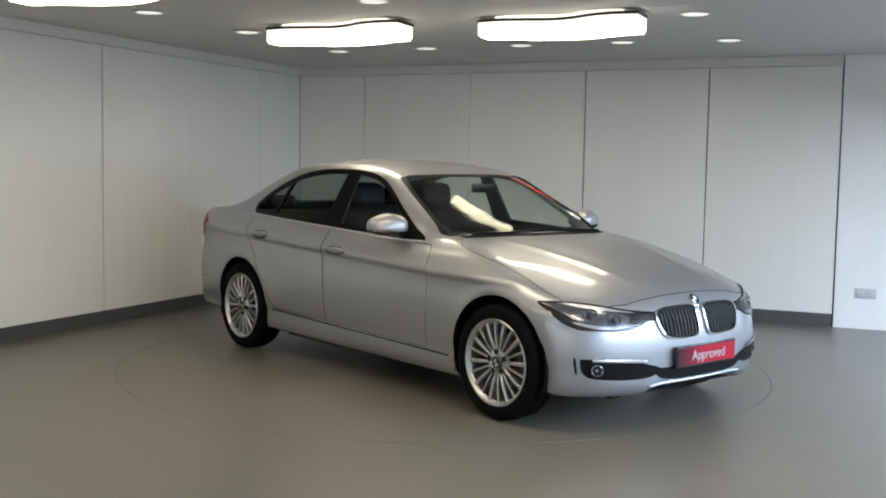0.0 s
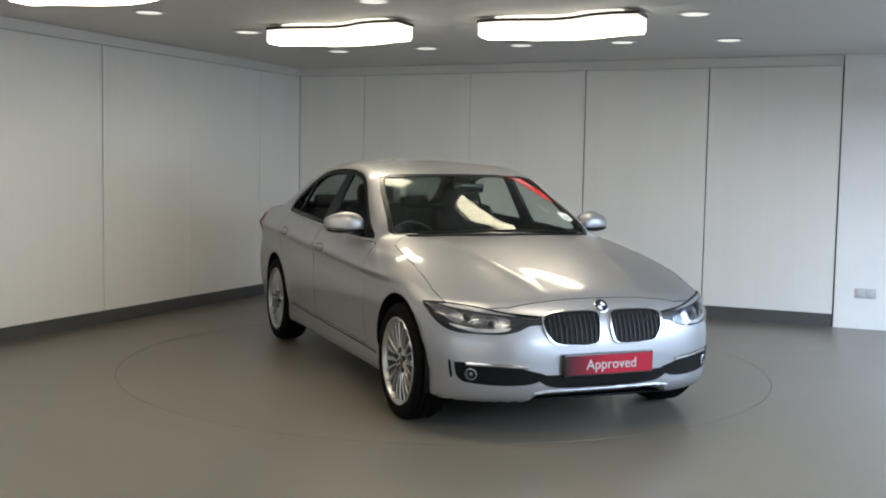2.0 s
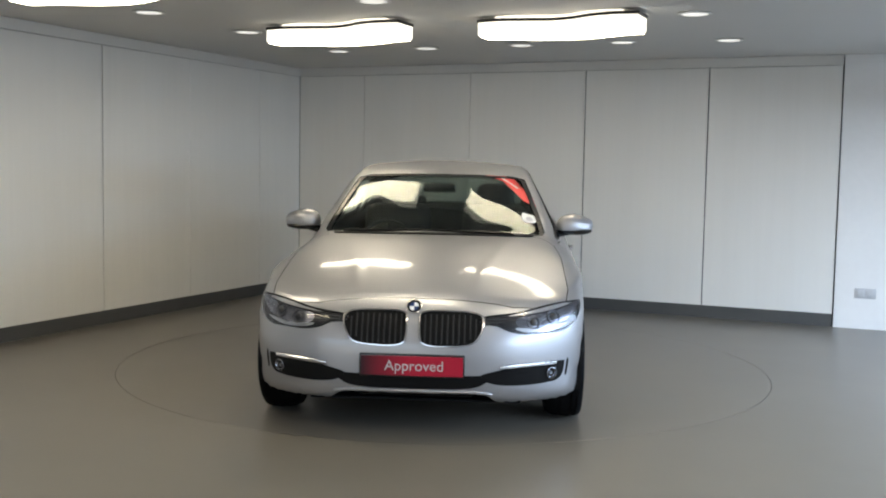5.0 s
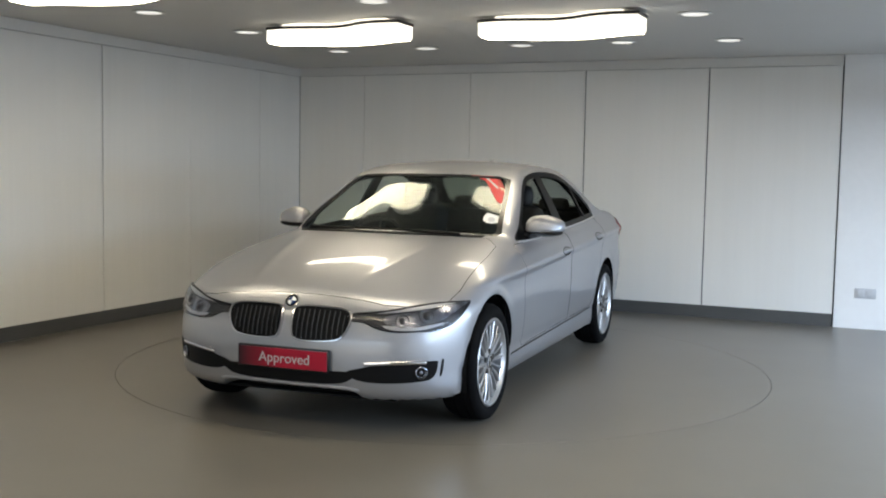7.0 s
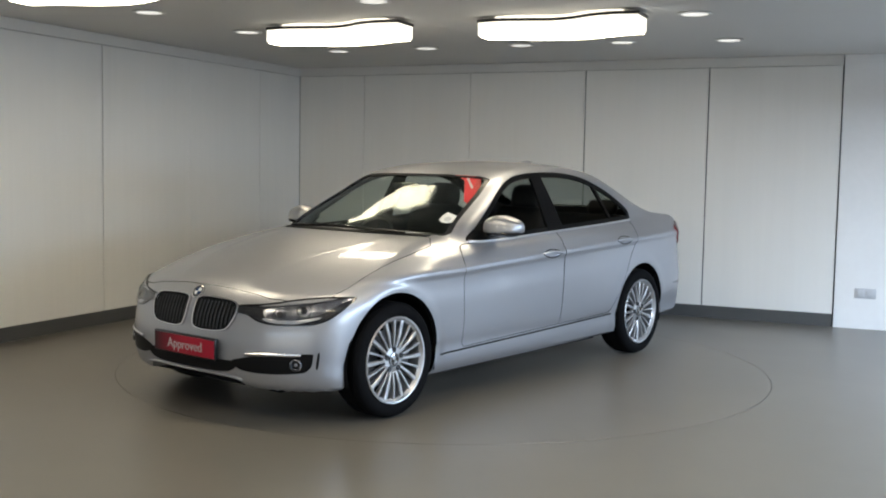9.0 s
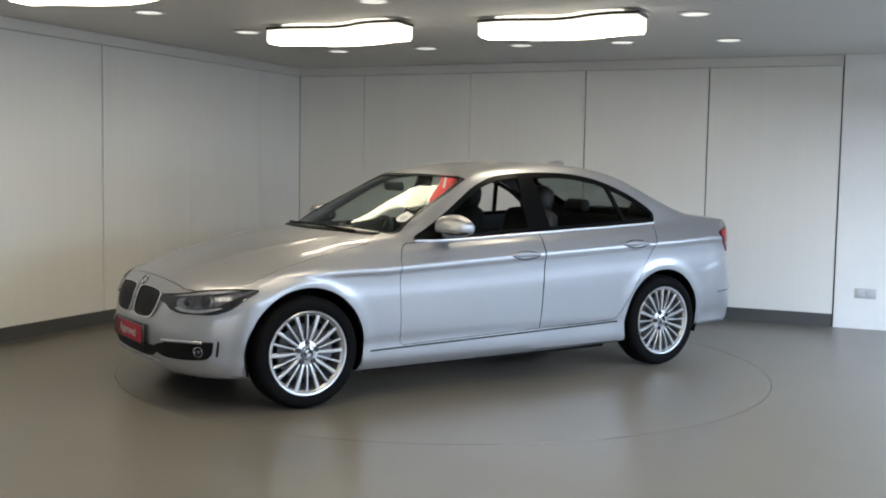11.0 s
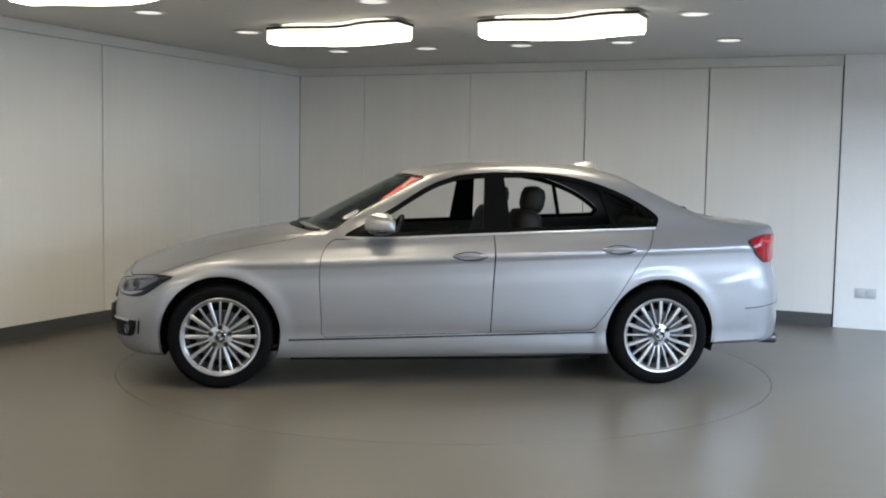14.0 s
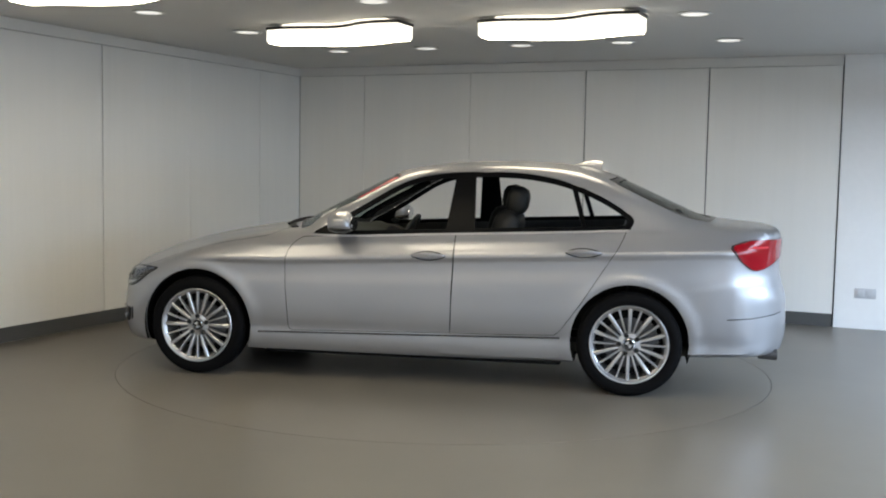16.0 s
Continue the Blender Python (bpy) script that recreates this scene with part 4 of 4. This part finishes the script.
    part("lamp_band", patch([(-2.02, 0.86, 0.925), (-2.15, 0.83, 0.945), (-2.28, 0.76, 0.945), (-2.28, 0.76, 0.93), (-2.15, 0.83, 0.928)], (-0.72, 0.69, 0), 0.0105, 0.004, 2), M_STICKER, t, "darker red band")
    o = both(t)
    for ch in list(t.children):
        f = flipped(ch)
        f.parent = o
    # exhaust tip and tow cover line
    for y in (0.52, 0.62):
        bm = lathe([(0.030, -0.06), (0.036, 0.05), (0.033, 0.052), (0.028, -0.05)], 20)
        bmesh.ops.transform(bm, matrix=pose(-2.265, y, 0.262, 0, 0, 90), verts=bm.verts)
        part("exhaust_tip", bm, M_ALLOY_DARK, car, "dull steel exhaust tip")
    seam = skin_path([(-2.0, 0.9, 0.50), (-2.2, 0.85, 0.515), (-2.38, 0.7, 0.53)], (-0.5, 0.86, 0), 0.001)
    both(part("bumper_seam", sweep(seam, 0.003), M_BLACK, car))
    # roof aerial
    bm = bmesh.new()
    base = [(-1.19, 0.030), (-1.13, 0.034), (-1.06, 0.024), (-1.01, 0.004)]
    rows = []
    for x, w in base:
        hit, _ = project((x, 0, 2), (0, 0, 1))
        hgt = {-1.19: 0.056, -1.13: 0.050, -1.06: 0.028, -1.01: 0.004}[x]
        rows.append([bm.verts.new((x + (0.0 if k != 2 else -0.01), yy, hit.z + zz)) for k, (yy, zz) in enumerate(((-w, -0.01), (-w * 0.5, hgt * 0.7), (0, hgt), (w * 0.5, hgt * 0.7), (w, -0.01)))])
    for a, b in zip(rows, rows[1:]):
        for k in range(4):
            bm.faces.new((a[k], a[k + 1], b[k + 1], b[k]))
    bm.faces.new(rows[0])
    bm.faces.new(rows[-1])
    part("aerial_fin", bm, M_PAINT, car, "silver shark-fin roof aerial")
    # scuttle and wipers below the windscreen
    out = []
    for k in range(25):
        y = -0.62 + 1.24 * k / 24
        out.append((0.99 - 0.40 * y * y + 0.005, y, 1.2))
    for k in range(25):
        y = 0.62 - 1.24 * k / 24
        out.append((0.945 - 0.40 * y * y, y, 1.2))
    bm = bmesh.new()
    rows = []
    for k in range(25):
        row = []
        for q in (out[k], out[49 - k]):
            hit, n = project(q, (0, 0, 1))
            row += [bm.verts.new(hit + n * 0.007), bm.verts.new(hit - n * 0.004)]
        rows.append(row)
    for a, b in zip(rows, rows[1:]):
        for i, j in ((0, 2), (2, 3), (3, 1), (1, 0)):
            bm.faces.new((a[i], a[j], b[j], b[i]))
    bm.faces.new([rows[0][i] for i in (0, 1, 3, 2)])
    bm.faces.new([rows[-1][i] for i in (0, 2, 3, 1)])
    part("scuttle", bm, M_RUBBER, car, "black plastic scuttle under the windscreen")
    for pts in ([(0.90, 0.50, 1.3), (0.93, 0.25, 1.3), (0.93, -0.08, 1.3)], [(0.93, -0.02, 1.3), (0.91, -0.3, 1.3), (0.83, -0.56, 1.3)]):
        part("wiper", sweep(skin_path(pts, (0, 0, 1), 0.016), 0.008), M_RUBBER, car, "black wiper blade")


def centre_x(ob):
    return sum(v.co.x for v in ob.data.vertices) / len(ob.data.vertices)


def build_mirror():
    bm = bmesh.new()
    bmesh.ops.create_uvsphere(bm, u_segments=28, v_segments=18, radius=1)
    for v in bm.verts:
        x, y, z = v.co
        k = (abs(x) ** 2.8 + abs(y) ** 2.8 + abs(z) ** 2.8) ** (-1 / 2.8)
        x, y, z = x * k, y * k, z * k
        taper = 1 - 0.30 * max(0, y) * max(0, z + 0.3)
        v.co = Vector(((x * 0.098 if x > 0 else x * 0.072) * taper - 0.02 * y * 1.2, y * 0.118, (z * 0.080 if z > 0 else z * 0.052) * taper + 0.004 * y))
    cut = bmesh.ops.bisect_plane(bm, geom=bm.verts[:] + bm.edges[:] + bm.faces[:], plane_co=(0, 0, -0.026), plane_no=(0, 0, 1), clear_inner=True)
    bmesh.ops.holes_fill(bm, edges=bm.edges)
    bmesh.ops.transform(bm, matrix=pose(0.415, 0.900, 1.022), verts=bm.verts)
    cap = part("door_mirror", bm, M_PAINT, car, "silver door mirror on a black foot", True, 50)
    bm = bmesh.new()
    bmesh.ops.create_uvsphere(bm, u_segments=24, v_segments=12, radius=1)
    for v in bm.verts:
        v.co = Vector((v.co.x * (0.094 if v.co.x > 0 else 0.074), v.co.y * 0.116, v.co.z * 0.030))
    bmesh.ops.transform(bm, matrix=pose(0.415, 0.898, 0.993), verts=bm.verts)
    part("mirror_base", bm, M_BLACK, cap, "black lower mirror housing")
    part("mirror_foot", sweep([(0.435, 0.74, 0.966), (0.43, 0.80, 0.968), (0.425, 0.865, 0.984)], 0.022, None, 1.8), M_BLACK, cap, "black mirror foot")
    bm = bmesh.new()
    bmesh.ops.create_cone(bm, cap_ends=True, segments=28, radius1=1, radius2=1, depth=0.006)
    bmesh.ops.transform(bm, matrix=pose(0.3415, 0.898, 1.022) @ pose(0, 0, 0, 0, 90, 0) @ Matrix.Diagonal((0.045, 0.095, 1, 1)), verts=bm.verts)
    part("mirror_glass", bm, M_CHROME, cap, "mirror glass", False)
    o = flipped(cap)
    for ch in list(cap.children):
        f = flipped(ch)
        f.parent = o


def build_wheel():
    """A wheel whose outer face looks along +y, centred on its hub."""
    wheel = new("wheel")
    wheel.parent = car
    tagged(wheel, "multi-spoke silver alloy wheel with black tyre")
    R = 0.323
    tyre = part("tyre", lathe([(0.236, 0.045), (0.248, 0.056), (0.275, 0.063), (0.298, 0.060), (0.312, 0.050), (0.320, 0.034), (0.321, 0.030), (0.315, 0.029), (0.315, 0.024), (R, 0.023), (R, -0.0), (0.316, -0.001), (0.316, -0.007), (R, -0.008), (R, -0.06), (0.316, -0.061), (0.316, -0.067), (R, -0.068), (0.320, -0.10), (0.300, -0.14), (0.26, -0.15), (0.225, -0.14), (0.225, 0.03)], 72, closed=True), M_TYRE, wheel, "black tyre")
    rim = part("rim", lathe([(0.240, 0.050), (0.244, 0.056), (0.240, 0.060), (0.232, 0.058), (0.226, 0.046), (0.217, 0.038), (0.214, 0.0), (0.208, -0.13), (0.222, -0.14), (0.228, -0.10)], 72), M_ALLOY, wheel, "silver alloy rim")
    for k in range(20):
        a = 2 * math.pi * k / 20
        wide = k % 2 == 0
        w0, w1 = (0.0078, 0.0130) if wide else (0.0048, 0.0075)
        out = [(0.045, 0.030), (0.09, 0.040), (0.15, 0.046), (0.20, 0.045), (0.228, 0.044)]
        bm = bmesh.new()
        rows = []
        for i, (r, h) in enumerate(out):
            w = w0 + (w1 - w0) * i / (len(out) - 1)
            rows.append([bm.verts.new((r, h - 0.024, -w)), bm.verts.new((r, h - 0.004, -w)), bm.verts.new((r, h, -w * 0.55)), bm.verts.new((r, h, w * 0.55)), bm.verts.new((r, h - 0.004, w)), bm.verts.new((r, h - 0.024, w))])
        for p, q in zip(rows, rows[1:]):
            for i in range(6):
                bm.faces.new((p[i], p[(i + 1) % 6], q[(i + 1) % 6], q[i]))
        bm.faces.new(rows[0][::-1])
        bm.faces.new(rows[-1])
        bmesh.ops.transform(bm, matrix=Matrix.Rotation(a, 4, "Y"), verts=bm.verts)
        part("spoke", bm, M_ALLOY, rim, "", True, 30)
    part("hub", lathe([(0.068, 0.000), (0.076, 0.024), (0.070, 0.035), (0.045, 0.040), (0.036, 0.034), (0.034, 0.033)], 40), M_ALLOY, wheel, "silver hub with five bolts")
    part("hub_cap", lathe([(0.036, 0.030), (0.036, 0.043), (0.032, 0.046), (0.028, 0.044), (0.001, 0.0455)], 32), M_BLACK, wheel, "black and chrome hub cap")
    part("cap_ring", lathe([(0.0355, 0.040), (0.0365, 0.046), (0.032, 0.0475), (0.0305, 0.044)], 32), M_CHROME, wheel)
    for q in (0, 2):
        quarter = [radians(90 * q + 90 * k / 5 + 20) for k in range(6)]
        part("cap_field", prism([(0, 0)] + [(0.021 * math.cos(t), 0.021 * math.sin(t)) for t in quarter], 0.044, 0.0475, (0, 2, 1)), M_ALLOY, wheel, "silver cap field", False)
    for k in range(5):
        a = 2 * math.pi * (k + 0.25) / 5
        bm = bmesh.new()
        bmesh.ops.create_cone(bm, cap_ends=True, segments=14, radius1=0.0155, radius2=0.0155, depth=0.012, matrix=pose(0.060 * math.cos(a), 0.0365, 0.058 * math.sin(a), 90, 0, 0))
        part("bolt_recess", bm, M_BLACK, wheel, "dark bolt recess", False)
    part("brake_disc", lathe([(0.06, -0.030), (0.155, -0.030), (0.155, -0.052), (0.06, -0.052)], 48, closed=True), M_ALLOY_DARK, wheel, "grey steel brake disc")
    bm = prism([(r * math.cos(a), r * math.sin(a)) for r, a in [(0.185, radians(t)) for t in range(140, 201, 12)] + [(0.10, radians(t)) for t in range(200, 139, -12)]], -0.075, -0.012, (0, 2, 1))
    part("brake_caliper", bm, M_ALLOY_DARK, wheel, "", False)
    part("wheel_back", lathe([(0.001, -0.10), (0.21, -0.10)], 32), M_RUBBER, wheel)
    return wheel


def build_wheels():
    w = build_wheel()
    w.matrix_basis = pose(AXLE_F, 0.832, HUB_Z, 0, 0, 0)
    spots = [(AXLE_R, 0.838, 0, 17), (AXLE_F, -0.832, 180, 5), (AXLE_R, -0.838, 180, 40)]
    for x, y, turn, spin in spots:
        copy_thing(w, pose(x, y, HUB_Z, 0, 0, turn) @ pose(0, 0, 0, 0, spin, 0))
    # wheel housings and floor pan close the underside
    for ax in (AXLE_F, AXLE_R):
        for sgn in (1, -1):
            bm = lathe([(0.373, 0.22), (0.373, -0.13), (0.05, -0.135)], 40)
            bmesh.ops.delete(bm, geom=[v for v in bm.verts if v.co.z < -0.12], context="VERTS")
            bmesh.ops.transform(bm, matrix=pose(ax, sgn * 0.65, HUB_Z + 0.008, 0, 0, 0 if sgn > 0 else 180), verts=bm.verts)
            part("wheel_housing", bm, M_RUBBER, car, "black wheel arch liner")


def soft_block(a, b, bevel, m=None):
    bm = bmesh.new()
    add_box(bm, a, b, bevel)
    if m:
        bmesh.ops.transform(bm, matrix=m, verts=bm.verts)
    return bm


def build_cabin():
    part("cabin_floor", box((-1.9, -0.72, 0.24), (1.05, 0.72, 0.30)), M_LINING, car, "dark carpeted floor", False)
    # dashboard with instrument hood
    bm = bmesh.new()
    rows = []
    for y in np.linspace(-0.70, 0.70, 25):
        b = 0.30 * y * y
        hood = 0.045 * math.exp(-((y + 0.36) / 0.16) ** 2)
        prof = [(0.92 - b, 0.955), (0.72 - b, 0.952), (0.50 - b * 0.6, 0.935 + hood), (0.40 - b * 0.5, 0.90 + hood), (0.38 - b * 0.5, 0.78), (0.46 - b * 0.5, 0.55), (0.92 - b, 0.55)]
        rows.append([bm.verts.new((x, y, z)) for x, z in prof])
    for p, q in zip(rows, rows[1:]):
        for i in range(7):
            bm.faces.new((p[i], p[(i + 1) % 7], q[(i + 1) % 7], q[i]))
    bm.faces.new(rows[0])
    bm.faces.new(rows[-1][::-1])
    part("dashboard", bm, M_DASH, car, "black dashboard")
    bm = bmesh.new()
    ring = [(0.185 * math.cos(t), 0.185 * math.sin(t), 0) for t in (2 * math.pi * k / 32 for k in range(33))]
    wheel = part("steering_wheel", sweep(ring, 0.016), M_DASH, car, "black steering wheel")
    wheel.matrix_basis = pose(0.26, -0.36, 0.86, 0, 62, 0)
    part("steering_boss", box((-0.06, -0.07, -0.05), (0.06, 0.07, 0.0), 0.02), M_DASH, wheel)
    for a in (0, 120, 240):
        part("wheel_spoke", box((-0.012, 0.05, -0.02), (0.012, 0.18, -0.004), 0.004, pose(0, 0, 0, 0, 0, a + 90)), M_DASH, wheel)
    for y, slide in ((0.36, 0.0), (-0.36, 0.11)):
        seat = part("front_seat", soft_block((-0.48 + slide, y - 0.25, 0.36), (0.12 + slide, y + 0.25, 0.58), 0.06), M_SEAT, car, "black leather front seat", True, 60)
        part("backrest", soft_block((-0.09, -0.245, 0), (0.09, 0.245, 0.62), 0.075, pose(-0.44 + slide, y, 0.52, 0, -17, 0)), M_SEAT, seat, "", True, 60)
        part("headrest", soft_block((-0.07, -0.14, 0), (0.07, 0.14, 0.19), 0.06, pose(-0.635 + slide, y, 1.085, 0, -10, 0)), M_SEAT, seat, "", True, 60)
        for dy in (-0.06, 0.06):
            part("headrest_post", sweep([(-0.615 + slide, y + dy, 1.06), (-0.645 + slide, y + dy, 1.14)], 0.007), M_CHROME, seat)
    bench = part("rear_bench", soft_block((-1.50, -0.66, 0.36), (-0.98, 0.66, 0.60), 0.06), M_SEAT, car, "black leather rear bench", True, 60)
    part("backrest", soft_block((-0.08, -0.64, 0), (0.08, 0.64, 0.56), 0.06, pose(-1.42, 0, 0.52, 0, -24, 0)), M_SEAT, bench, "", True, 60)
    for y in (-0.38, 0.38):
        part("headrest", soft_block((-0.045, -0.13, 0), (0.045, 0.13, 0.12), 0.04, pose(-1.66, y, 1.035, 0, -18, 0)), M_SEAT, bench, "", True, 60)
    part("parcel_shelf", box((-2.0, -0.60, 0.97), (-1.62, 0.60, 1.0), 0.01), M_DASH, car, "black parcel shelf")
    part("inner_mirror", soft_block((-0.02, -0.11, -0.03), (0.02, 0.11, 0.03), 0.015, pose(0.32, 0, 1.255, 0, 15, 0)), M_BLACK, car, "black inner mirror")
    # stickers behind the windscreen
    def screen_patch(pts, lift):
        return patch([(x, y, 1.5) for x, y in pts], (0.45, 0, 0.9), lift, 0.0015, 3)
    st = part("red_sticker", screen_patch([(0.30, 0.42), (0.22, 0.27), (0.15, 0.28), (0.12, 0.40), (0.17, 0.475), (0.48, 0.635), (0.60, 0.652), (0.56, 0.565)], -0.0075), M_STICKER, car, "red sticker with unreadable white writing on the windscreen")
    part("writing_bar", screen_patch([(0.25, 0.40), (0.235, 0.41), (0.37, 0.53), (0.385, 0.52)], -0.006), M_LETTER, st)
    disc = part("paper_disc", screen_patch([(0.745, 0.555), (0.755, 0.650), (0.795, 0.655), (0.835, 0.645), (0.865, 0.615), (0.872, 0.585), (0.855, 0.555), (0.80, 0.548)], -0.0075), M_PAPER, car, "white shield-shaped paper on the windscreen")
    part("disc_print", screen_patch([(0.82 + 0.03 * math.cos(t), 0.600 + 0.022 * math.sin(t)) for t in (2 * math.pi * k / 12 for k in range(12))], -0.006), M_GREY, disc)


build_body()
build_glass()
build_face()
build_flanks()
build_mirror()
build_wheels()
build_cabin()


def motions():
    rows, table = [], []
    for k in range(17):
        turn = pose(0, 0, 0, 0, 0, HEADING + RATE * k)
        rows.append((k, turn @ pose(OFFSET[0], OFFSET[1], 0)))
        table.append((k, turn))
    walk(car, rows)
    walk(turntable, table)


motions()
